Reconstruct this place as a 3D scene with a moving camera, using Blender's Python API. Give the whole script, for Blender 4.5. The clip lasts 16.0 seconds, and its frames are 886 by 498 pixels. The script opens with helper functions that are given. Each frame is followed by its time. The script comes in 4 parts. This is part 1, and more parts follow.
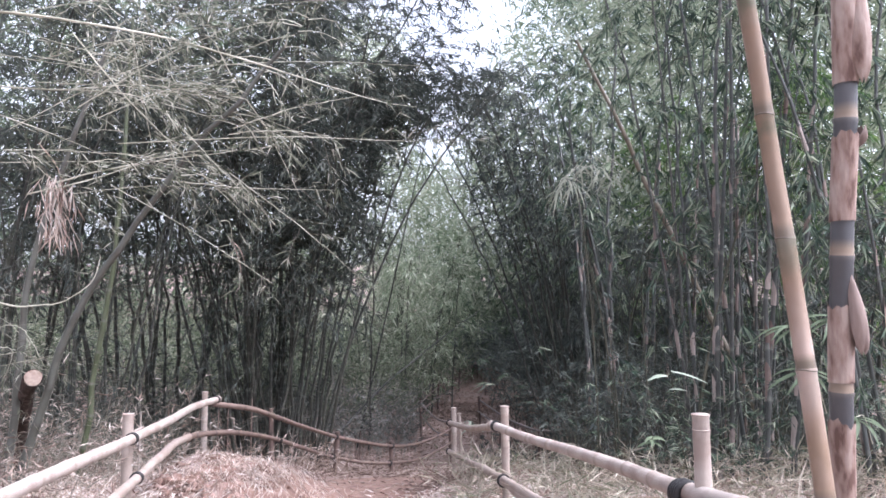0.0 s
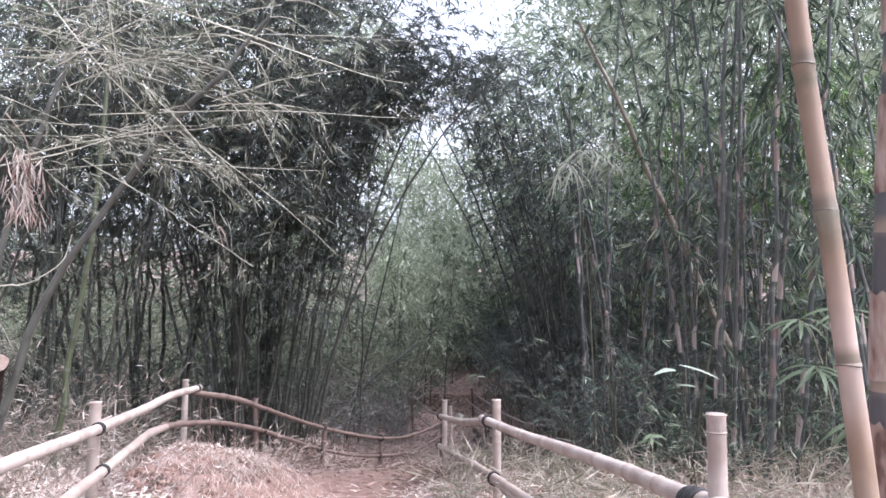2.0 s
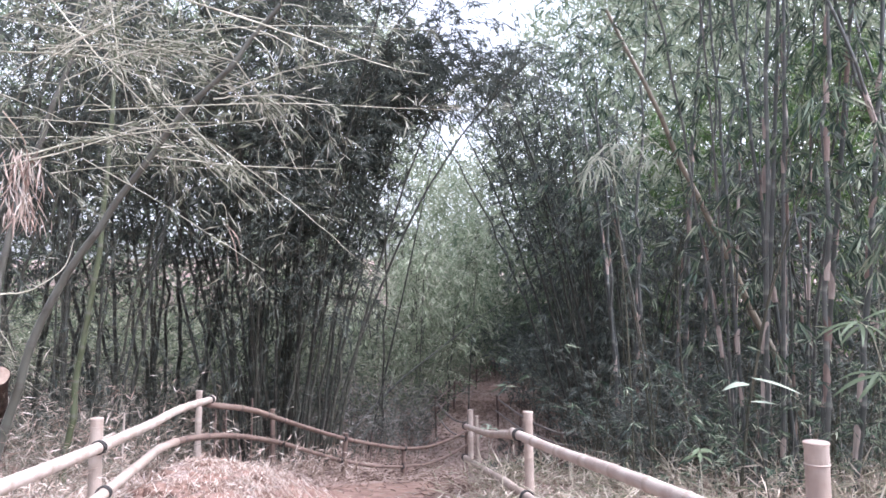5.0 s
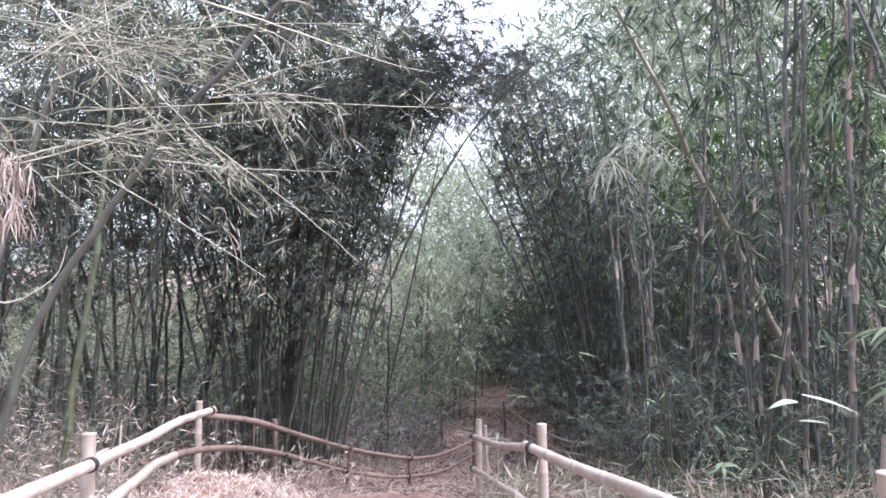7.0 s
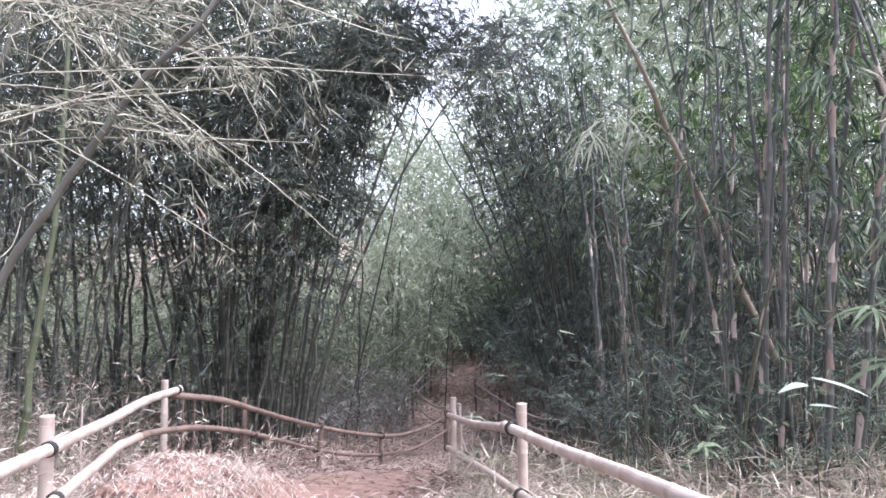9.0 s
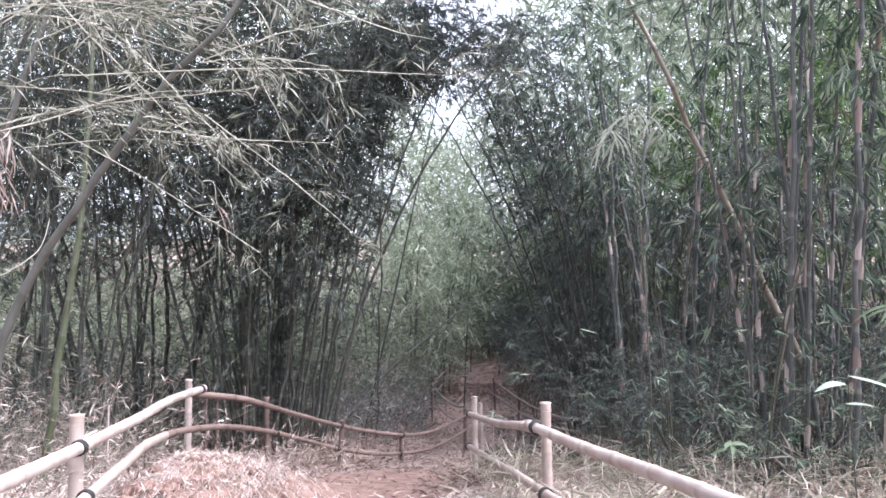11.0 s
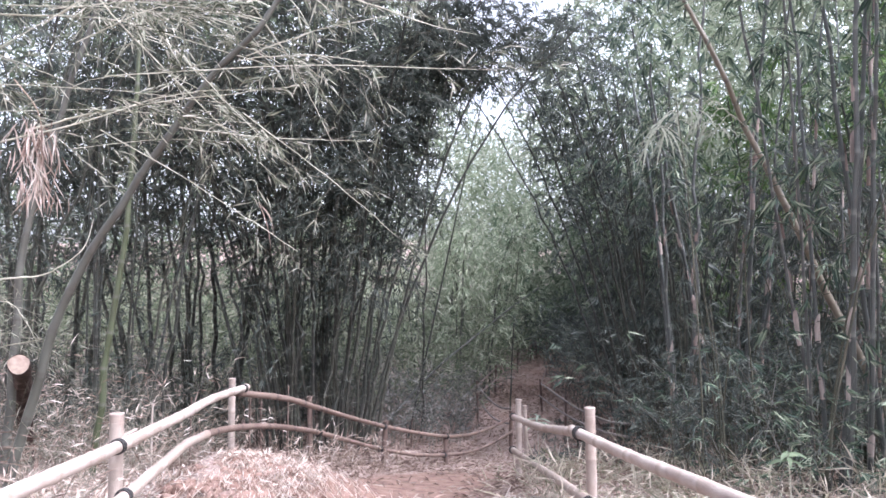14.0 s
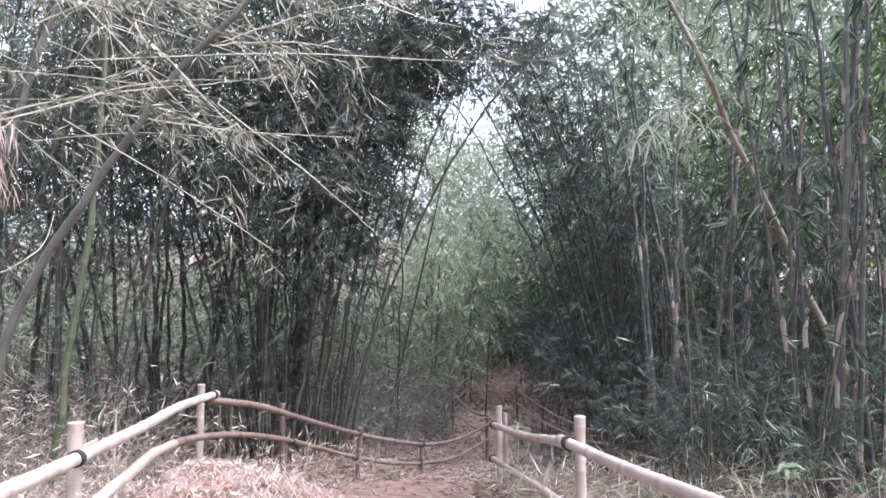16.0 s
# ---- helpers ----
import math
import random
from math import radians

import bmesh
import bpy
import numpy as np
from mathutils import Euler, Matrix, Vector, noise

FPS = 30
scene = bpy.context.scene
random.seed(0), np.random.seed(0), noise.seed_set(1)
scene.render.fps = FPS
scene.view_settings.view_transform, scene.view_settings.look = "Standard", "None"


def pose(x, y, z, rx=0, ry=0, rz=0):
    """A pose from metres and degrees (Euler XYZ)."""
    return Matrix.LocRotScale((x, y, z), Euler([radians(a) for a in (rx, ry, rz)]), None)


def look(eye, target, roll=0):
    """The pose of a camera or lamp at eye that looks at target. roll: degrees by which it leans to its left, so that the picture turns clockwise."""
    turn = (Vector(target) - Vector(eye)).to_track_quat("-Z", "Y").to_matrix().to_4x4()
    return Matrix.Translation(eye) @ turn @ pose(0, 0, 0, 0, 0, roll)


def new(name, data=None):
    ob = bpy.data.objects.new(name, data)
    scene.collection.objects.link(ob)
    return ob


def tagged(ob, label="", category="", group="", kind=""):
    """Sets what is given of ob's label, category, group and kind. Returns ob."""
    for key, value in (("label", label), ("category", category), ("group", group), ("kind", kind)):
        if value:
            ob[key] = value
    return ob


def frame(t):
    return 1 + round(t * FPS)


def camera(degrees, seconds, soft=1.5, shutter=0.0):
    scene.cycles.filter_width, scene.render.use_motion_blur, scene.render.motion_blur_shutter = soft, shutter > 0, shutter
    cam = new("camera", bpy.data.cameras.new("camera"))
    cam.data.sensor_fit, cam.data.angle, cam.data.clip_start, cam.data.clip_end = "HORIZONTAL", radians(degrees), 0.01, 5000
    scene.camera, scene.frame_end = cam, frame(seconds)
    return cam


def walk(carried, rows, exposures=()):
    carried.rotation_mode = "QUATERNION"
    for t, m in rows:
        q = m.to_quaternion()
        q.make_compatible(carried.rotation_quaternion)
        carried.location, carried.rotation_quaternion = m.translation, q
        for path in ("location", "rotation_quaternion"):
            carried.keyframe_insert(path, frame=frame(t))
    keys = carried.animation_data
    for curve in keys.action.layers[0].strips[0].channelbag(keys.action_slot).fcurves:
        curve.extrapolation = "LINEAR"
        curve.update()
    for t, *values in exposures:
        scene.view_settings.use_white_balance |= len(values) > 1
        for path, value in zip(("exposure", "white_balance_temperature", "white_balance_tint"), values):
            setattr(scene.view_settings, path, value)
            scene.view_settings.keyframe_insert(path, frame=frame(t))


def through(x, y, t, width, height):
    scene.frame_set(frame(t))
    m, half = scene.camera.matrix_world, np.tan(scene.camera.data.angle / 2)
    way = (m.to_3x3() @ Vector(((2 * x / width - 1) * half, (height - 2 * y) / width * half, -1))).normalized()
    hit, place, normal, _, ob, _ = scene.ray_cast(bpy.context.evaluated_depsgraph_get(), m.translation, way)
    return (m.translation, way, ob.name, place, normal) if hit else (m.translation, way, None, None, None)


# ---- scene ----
cam = camera(63.0, 16.0, soft=1.65)
PATH = [
    (0, (0.0, 0.0, 1.5), (-0.172, 1.986, 1.664), -0.7),
    (0.5, (0.038, 0.086, 1.499), (-0.144, 2.069, 1.677), -0.7),
    (1, (0.085, 0.173, 1.484), (-0.144, 2.158, 1.586), 0.2),
    (1.5, (0.054, 0.261, 1.466), (-0.165, 2.239, 1.665), -0.0),
    (2, (0.017, 0.351, 1.463), (-0.147, 2.34, 1.605), 0.2),
    (2.5, (0.062, 0.459, 1.454), (-0.168, 2.441, 1.6), 0.1),
    (3, (0.098, 0.533, 1.454), (-0.169, 2.511, 1.581), -0.8),
    (3.5, (0.037, 0.602, 1.45), (-0.191, 2.583, 1.605), -0.3),
    (4, (-0.054, 0.648, 1.438), (-0.246, 2.636, 1.551), 0.1),
    (4.5, (-0.046, 0.722, 1.449), (-0.287, 2.703, 1.58), -0.4),
    (4.7, (-0.046, 0.747, 1.456), (-0.274, 2.728, 1.612), -0.2),
    (6.8, (-0.14, 0.978, 1.484), (-0.346, 2.965, 1.591), -1.2),
    (7, (-0.114, 1.016, 1.483), (-0.344, 2.995, 1.65), -0.7),
    (7.5, (-0.074, 1.091, 1.475), (-0.312, 3.074, 1.575), -0.6),
    (8, (-0.148, 1.15, 1.483), (-0.201, 3.146, 1.593), -0.9),
    (8.5, (-0.193, 1.185, 1.483), (-0.332, 3.179, 1.571), -0.5),
    (9, (-0.204, 1.198, 1.485), (-0.349, 3.19, 1.587), -0.5),
    (9.5, (-0.209, 1.2, 1.489), (-0.378, 3.191, 1.586), -0.3),
    (11.8, (-0.279, 1.186, 1.481), (-0.472, 3.174, 1.582), -0.7),
    (12, (-0.282, 1.186, 1.48), (-0.476, 3.174, 1.563), -0.6),
    (12.5, (-0.277, 1.2, 1.481), (-0.492, 3.184, 1.611), -0.2),
    (13, (-0.255, 1.25, 1.495), (-0.541, 3.225, 1.62), -0.2),
    (13.5, (-0.228, 1.291, 1.491), (-0.518, 3.267, 1.598), -0.4),
    (14, (-0.212, 1.323, 1.488), (-0.533, 3.294, 1.589), -0.5),
    (14.5, (-0.189, 1.361, 1.485), (-0.513, 3.332, 1.585), -0.5),
    (15, (-0.196, 1.404, 1.48), (-0.538, 3.374, 1.547), -0.2),
    (15.5, (-0.272, 1.474, 1.484), (-0.556, 3.448, 1.641), -0.2),
    (16, (-0.33, 1.546, 1.466), (-0.575, 3.527, 1.582), -0.1),
]
walk(cam, [(t, look(eye, target, roll)) for t, eye, target, roll in PATH], [(0.0, -0.04, 5650, 20), (4.5, 0.16, 5650, 20), (7.0, 0.30, 5650, 20), (12.0, 0.34, 5650, 20), (16.0, 0.27, 5650, 20)])

# ---------------------------------------------------------------- world and light
world = bpy.data.worlds.new("sky")
scene.world = world
world.use_nodes = True
wn = world.node_tree
for n in list(wn.nodes):
    wn.nodes.remove(n)
sky = wn.nodes.new("ShaderNodeTexSky")
sky.sky_type = "NISHITA"
sky.sun_disc = False
sky.sun_elevation, sky.sun_rotation = radians(56), radians(108)
sky.air_density, sky.dust_density, sky.ozone_density = 1.0, 6.0, 1.0
bg = wn.nodes.new("ShaderNodeBackground")
bg.inputs["Strength"].default_value = 0.15
wo = wn.nodes.new("ShaderNodeOutputWorld")
hsv = wn.nodes.new("ShaderNodeHueSaturation")  # a milky overcast
hsv.inputs["Saturation"].default_value, hsv.inputs["Value"].default_value = 0.20, 3.9
wn.links.new(sky.outputs[0], hsv.inputs["Color"])
wn.links.new(hsv.outputs[0], bg.inputs[0])
wn.links.new(bg.outputs[0], wo.inputs[0])

sun_data = bpy.data.lights.new("sun", "SUN")
sun_data.energy, sun_data.angle, sun_data.color = 2.5, radians(12), (1.0, 0.97, 0.93)
sun = new("sun", sun_data)
# high on the walker's right, so that the right-hand canes stand in their own shade
sun.matrix_world = look((9.5, -3.1, 15), (0, 0, 0))


# ---------------------------------------------------------------- materials
def material(name, rough=0.7, spec=0.3):
    m = bpy.data.materials.new(name)
    m.use_nodes = True
    nt = m.node_tree
    b = nt.nodes["Principled BSDF"]
    b.inputs["Roughness"].default_value = rough
    b.inputs["Specular IOR Level"].default_value = spec
    return m, nt, b


def node(nt, kind, **values):
    n = nt.nodes.new("ShaderNode" + kind)
    for key, value in values.items():
        n.inputs[key].default_value = value
    return n


def ramp(nt, fac, *stops):
    n = nt.nodes.new("ShaderNodeValToRGB")
    while len(n.color_ramp.elements) < len(stops):
        n.color_ramp.elements.new(0.5)
    for e, (at, colour) in zip(n.color_ramp.elements, stops):
        e.position, e.color = at, (*colour, 1)
    nt.links.new(fac, n.inputs[0])
    return n


def mix(nt, fac, a, b, kind="MIX"):
    n = nt.nodes.new("ShaderNodeMix")
    n.data_type, n.blend_type = "RGBA", kind
    for sock, value in ((n.inputs[0], fac), (n.inputs[6], a), (n.inputs[7], b)):
        if isinstance(value, (int, float)):
            sock.default_value = value
        elif isinstance(value, tuple):
            sock.default_value = (*value, 1)
        else:
            nt.links.new(value, sock)
    return n.outputs[2]


def noise_tex(nt, scale, detail=4.0, coords=None, stretch=None):
    n = node(nt, "TexNoise", Scale=scale, Detail=detail)
    if coords is None:
        coords = nt.nodes.new("ShaderNodeTexCoord").outputs["Object"]
    if stretch:
        mp = nt.nodes.new("ShaderNodeMapping")
        mp.inputs["Scale"].default_value = stretch
        nt.links.new(coords, mp.inputs[0])
        coords = mp.outputs[0]
    nt.links.new(coords, n.inputs["Vector"])
    return n.outputs["Fac"]


def bump(nt, b, height, strength, distance=0.01):
    n = node(nt, "Bump", Strength=strength, Distance=distance)
    nt.links.new(height, n.inputs["Height"])
    nt.links.new(n.outputs[0], b.inputs["Normal"])


def leaf_material(name, stops, through=0.35, rough=0.5):
    """Thin leaves: each its own tone, some light passing through."""
    m, nt, b = material(name, rough + 0.1, 0.2)
    geo = nt.nodes.new("ShaderNodeNewGeometry")
    r = ramp(nt, geo.outputs["Random Per Island"], *stops)
    col = mix(nt, noise_tex(nt, 0.9, 2.0, geo.outputs["Position"]), r.outputs[0], (0.55, 0.55, 0.5), "MULTIPLY")
    big = mix(nt, 0.35, r.outputs[0], col)
    nt.links.new(big, b.inputs["Base Color"])
    tr = nt.nodes.new("ShaderNodeBsdfTranslucent")
    nt.links.new(big, tr.inputs[0])
    ms = nt.nodes.new("ShaderNodeMixShader")
    ms.inputs[0].default_value = through
    nt.links.new(b.outputs[0], ms.inputs[1])
    nt.links.new(tr.outputs[0], ms.inputs[2])
    nt.links.new(ms.outputs[0], nt.nodes["Material Output"].inputs[0])
    return m


LEAF_PALE = leaf_material("pale_narrow_leaves", [(0.0, (0.05, 0.058, 0.036)), (0.3, (0.15, 0.165, 0.115)), (0.65, (0.33, 0.335, 0.26)), (1.0, (0.62, 0.60, 0.51))])
# dark leaf copy: the shade of crowns and hollows is in its colour
LEAF_SHADE = leaf_material("shade_darkened_leaves", [(0.0, (0.044, 0.055, 0.050)), (0.55, (0.082, 0.095, 0.082)), (1.0, (0.17, 0.182, 0.155))], 0.38)
LEAF_BLUE = leaf_material("blue_green_leaves", [(0.0, (0.032, 0.052, 0.038)), (0.45, (0.072, 0.108, 0.076)), (0.8, (0.19, 0.24, 0.165)), (1.0, (0.42, 0.45, 0.33))], 0.4, 0.4)
# blue-green leaves darkened for the shade on the right
LEAF_SHADE_BLUE = leaf_material("shade_darkened_blue_leaves", [(0.0, (0.048, 0.060, 0.056)), (0.5, (0.105, 0.125, 0.112)), (1.0, (0.27, 0.29, 0.25))], 0.4, 0.45)
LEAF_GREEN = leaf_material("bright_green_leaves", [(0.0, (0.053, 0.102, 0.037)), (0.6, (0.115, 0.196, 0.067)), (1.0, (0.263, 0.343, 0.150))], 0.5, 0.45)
# green leaves with haze and far brightness put in as a paler base
LEAF_FAR = leaf_material("haze_lightened_green_leaves", [(0.0, (0.085, 0.121, 0.077)), (0.55, (0.184, 0.237, 0.152)), (1.0, (0.387, 0.427, 0.314))], 0.45)
# lighter copy of the far leaves: sunshine is put into the colour
LEAF_SUNLIT = leaf_material("sun_lightened_far_leaves", [(0.0, (0.20, 0.25, 0.16)), (0.5, (0.37, 0.42, 0.29)), (1.0, (0.60, 0.62, 0.50))], 0.5)
LEAF_ASH = leaf_material("grey_half_dead_leaves", [(0.0, (0.068, 0.072, 0.066)), (0.55, (0.16, 0.166, 0.148)), (1.0, (0.36, 0.35, 0.32))], 0.3, 0.6)
LEAF_BLADE = leaf_material("green_grass_blades", [(0.0, (0.12, 0.145, 0.085)), (0.4, (0.28, 0.275, 0.20)), (1.0, (0.54, 0.49, 0.42))], 0.3, 0.6)
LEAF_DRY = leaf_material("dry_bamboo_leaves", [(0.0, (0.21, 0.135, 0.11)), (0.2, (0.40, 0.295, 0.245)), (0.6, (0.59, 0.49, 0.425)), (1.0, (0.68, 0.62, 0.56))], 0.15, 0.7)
# withered leaves; also the shade-browned tone of the far litter
LEAF_WITHER_SHADE = leaf_material("withered_and_shade_brown_leaves", [(0.0, (0.121, 0.080, 0.063)), (0.5, (0.215, 0.157, 0.130)), (1.0, (0.378, 0.309, 0.262))], 0.12, 0.7)
LEAF_GRASS = leaf_material("straw_and_grass", [(0.0, (0.19, 0.205, 0.135)), (0.3, (0.36, 0.325, 0.245)), (1.0, (0.56, 0.50, 0.42))], 0.25, 0.7)
# scrub green lightened for the light on the open slope
LEAF_SCRUB = leaf_material("sun_lightened_scrub_leaves", [(0.0, (0.074, 0.098, 0.058)), (0.5, (0.168, 0.200, 0.128)), (1.0, (0.415, 0.431, 0.326))], 0.45)
LEAF_FRESH = leaf_material("fresh_broad_leaves", [(0.0, (0.075, 0.11, 0.062)), (1.0, (0.165, 0.20, 0.125))], 0.35, 0.45)
LEAF_WHITE = leaf_material("pale_broad_leaves", [(0.0, (0.204, 0.258, 0.183)), (1.0, (0.310, 0.344, 0.276))], 0.3, 0.45)


def culm_material(name, low, high, ring, stain, rough=0.45, under=None, relief=0.3):
    """Bamboo cane: green to straw internodes, a pale waxy ring at each node, blotches; UV v counts internodes."""
    m, nt, b = material(name, rough, 0.4)
    uv = nt.nodes.new("ShaderNodeUVMap")
    sep = nt.nodes.new("ShaderNodeSeparateXYZ")
    nt.links.new(uv.outputs[0], sep.inputs[0])
    fr = nt.nodes.new("ShaderNodeMath")
    fr.operation = "FRACT"
    nt.links.new(sep.outputs[1], fr.inputs[0])
    info = nt.nodes.new("ShaderNodeObjectInfo")
    base = mix(nt, info.outputs["Random"], low, high)
    grain = noise_tex(nt, 9.0, 5.0, uv.outputs[0], (14.0, 1.2, 1.0))
    base = mix(nt, 0.55, base, mix(nt, grain, stain, base))
    blot = ramp(nt, noise_tex(nt, 5.0, 3.0), (0.45, (0, 0, 0)), (0.62, (1, 1, 1)))
    base = mix(nt, blot.outputs[0], base, mix(nt, 0.5, base, stain))
    band = ramp(nt, fr.outputs[0], (0.0, (1, 1, 1)), (0.05, (0.9, 0.9, 0.9)), (0.12, (0, 0, 0)), (0.955, (0, 0, 0)))
    band.color_ramp.elements.new(0.985).color = (0.15, 0.15, 0.15, 1)
    if under:  # the greener stretch below each joint
        low_band = ramp(nt, fr.outputs[0], (0.66, (0, 0, 0)), (0.90, (1, 1, 1)))
        worn = ramp(nt, noise_tex(nt, 16.0, 4.0), (0.35, (0.155, 0.155, 0.155)), (0.6, (1, 1, 1)))
        base = mix(nt, mix(nt, 1.0, low_band.outputs[0], worn.outputs[0], "MULTIPLY"), base, under)
        flush = ramp(nt, noise_tex(nt, 3.2, 3.0), (0.40, (0, 0, 0)), (0.62, (1, 1, 1)))
        base = mix(nt, flush.outputs[0], base, mix(nt, 0.6, base, (0.46, 0.36, 0.31)))
    col = mix(nt, band.outputs[0], base, ring)
    nt.links.new(col, b.inputs["Base Color"])
    dents = noise_tex(nt, 38.0, 3.0)
    bump(nt, b, mix(nt, 0.5, grain, dents), relief, 0.006)
    return m


# green cane with the canopy's shade put into its colour
CULM_SHADE = culm_material("shade_darkened_cane", (0.030, 0.034, 0.027), (0.065, 0.068, 0.048), (0.085, 0.085, 0.067), (0.035, 0.031, 0.027))
CULM_GREEN = culm_material("green_cane", (0.053, 0.070, 0.032), (0.087, 0.108, 0.050), (0.094, 0.094, 0.070), (0.075, 0.069, 0.051))
CULM_GREY = culm_material("grey_cane", (0.055, 0.062, 0.056), (0.11, 0.112, 0.10), (0.14, 0.14, 0.122), (0.052, 0.053, 0.048))
CULM_STRAW = culm_material("dull_straw_cane", (0.176, 0.149, 0.108), (0.214, 0.180, 0.132), (0.114, 0.093, 0.069), (0.120, 0.099, 0.072))
CULM_SLATE = culm_material("slate_grey_cane", (0.062, 0.065, 0.069), (0.074, 0.077, 0.081), (0.228, 0.173, 0.126), (0.093, 0.087, 0.087))
CULM_TAN = culm_material("straw_coloured_cane", (0.191, 0.126, 0.082), (0.210, 0.145, 0.097), (0.127, 0.099, 0.069), (0.229, 0.161, 0.113), 0.45, (0.107, 0.103, 0.066))
RAIL = culm_material("weathered_pale_cane", (0.34, 0.285, 0.243), (0.44, 0.385, 0.34), (0.28, 0.225, 0.185), (0.20, 0.14, 0.11), 0.7, relief=0.7)
# old cane, its brown deepened for the shade on the far rails
RAIL_SHADE = culm_material("old_shade_browned_cane", (0.108, 0.074, 0.060), (0.165, 0.117, 0.093), (0.076, 0.052, 0.042), (0.089, 0.058, 0.048), 0.7, relief=0.6)
RAIL_GREY = culm_material("grey_weathered_cane", (0.16, 0.14, 0.125), (0.22, 0.195, 0.175), (0.12, 0.10, 0.09), (0.11, 0.09, 0.08), 0.7, relief=0.5)
CULM_ASH = culm_material("ash_grey_cane", (0.085, 0.088, 0.07), (0.115, 0.112, 0.092), (0.075, 0.07, 0.058), (0.07, 0.068, 0.058))

SHEATH, nt, b = material("dry_culm_sheath", 0.75, 0.15)
info = nt.nodes.new("ShaderNodeObjectInfo")
c0 = ramp(nt, info.outputs["Random"], (0.0, (0.19, 0.14, 0.12)), (0.5, (0.32, 0.25, 0.215)), (1.0, (0.52, 0.45, 0.40)))
g0 = noise_tex(nt, 30.0, 4.0, None, (3.0, 3.0, 0.3))
nt.links.new(mix(nt, g0, mix(nt, 0.75, c0.outputs[0], (0.10, 0.07, 0.06)), c0.outputs[0]), b.inputs["Base Color"])
bump(nt, b, g0, 0.5, 0.004)

TWIG, nt, b = material("pale_twig", 0.6, 0.3)
g0 = noise_tex(nt, 3.0, 2.0)
nt.links.new(ramp(nt, g0, (0.3, (0.27, 0.26, 0.19)), (0.7, (0.52, 0.50, 0.40))).outputs[0], b.inputs["Base Color"])
TWIG_DULL, nt, b = material("dull_brown_twig", 0.7, 0.2)
g0 = noise_tex(nt, 4.0, 2.0)
nt.links.new(ramp(nt, g0, (0.3, (0.094, 0.084, 0.064)), (0.7, (0.274, 0.255, 0.203))).outputs[0], b.inputs["Base Color"])
TWIG_DARK, nt, b = material("dark_twig", 0.7, 0.2)
g0 = noise_tex(nt, 3.0, 2.0)
nt.links.new(ramp(nt, g0, (0.3, (0.044, 0.044, 0.031)), (0.7, (0.100, 0.093, 0.067))).outputs[0], b.inputs["Base Color"])
TWIG_GREY, nt, b = material("grey_sapling_bark", 0.7, 0.2)
g0 = noise_tex(nt, 3.0, 2.0)
nt.links.new(ramp(nt, g0, (0.3, (0.10, 0.10, 0.086)), (0.7, (0.235, 0.225, 0.195))).outputs[0], b.inputs["Base Color"])
TWIG_DRY, nt, b = material("dry_stalk", 0.8, 0.2)
g0 = noise_tex(nt, 2.0, 2.0)
nt.links.new(ramp(nt, g0, (0.3, (0.213, 0.155, 0.116)), (0.7, (0.412, 0.347, 0.282))).outputs[0], b.inputs["Base Color"])
LASH, nt, b = material("black_rubber_lashing", 0.6, 0.3)
g0 = noise_tex(nt, 60.0, 3.0)
nt.links.new(ramp(nt, g0, (0.3, (0.012, 0.011, 0.011)), (0.7, (0.031, 0.028, 0.026))).outputs[0], b.inputs["Base Color"])
bump(nt, b, g0, 0.5, 0.003)

CUT, nt, b = material("sawn_wood", 0.7, 0.2)
g0 = noise_tex(nt, 25.0, 4.0)
nt.links.new(ramp(nt, g0, (0.3, (0.213, 0.151, 0.116)), (0.7, (0.344, 0.272, 0.220))).outputs[0], b.inputs["Base Color"])

BARK, nt, b = material("dark_rough_bark", 0.9, 0.15)
g0, g1 = noise_tex(nt, 18.0, 5.0), noise_tex(nt, 70.0, 4.0)
nt.links.new(ramp(nt, g0, (0.3, (0.035, 0.024, 0.02)), (0.55, (0.075, 0.052, 0.043)), (0.75, (0.15, 0.115, 0.098))).outputs[0], b.inputs["Base Color"])
bump(nt, b, mix(nt, 0.5, g0, g1), 0.8, 0.02)

EARTH, nt, b = material("red_earth_with_litter", 0.9, 0.15)
geo = nt.nodes.new("ShaderNodeNewGeometry")
pos = geo.outputs["Position"]
att = nt.nodes.new("ShaderNodeAttribute")
att.attribute_name = "trodden"
n1, n2, n3 = noise_tex(nt, 0.8, 5.0, pos), noise_tex(nt, 7.0, 6.0, pos), noise_tex(nt, 45.0, 5.0, pos)
soil = ramp(nt, n2, (0.3, (0.118, 0.073, 0.057)), (0.55, (0.198, 0.127, 0.100)), (0.75, (0.285, 0.203, 0.168)))
litter = ramp(nt, n3, (0.32, (0.10, 0.070, 0.060)), (0.5, (0.215, 0.160, 0.136)), (0.68, (0.37, 0.295, 0.26)))
patch = mix(nt, 0.45, att.outputs["Fac"], n1, "LINEAR_LIGHT")
pr = ramp(nt, patch, (0.35, (0, 0, 0)), (0.6, (1, 1, 1)))
col = mix(nt, pr.outputs[0], litter.outputs[0], soil.outputs[0])
spk = ramp(nt, noise_tex(nt, 80.0, 3.0, pos), (0.60, (0, 0, 0)), (0.68, (1, 1, 1)))
col = mix(nt, spk.outputs[0], col, (0.251, 0.182, 0.153))
nt.links.new(col, b.inputs["Base Color"])
bump(nt, b, mix(nt, 0.5, n2, n3), 0.7, 0.03)

WRAP, nt, b = material("mottled_brown_sheath", 0.7, 0.2)
g0, g1 = noise_tex(nt, 26.0, 6.0, None, (1.0, 1.0, 0.3)), noise_tex(nt, 90.0, 4.0, None, (1.0, 1.0, 0.1))
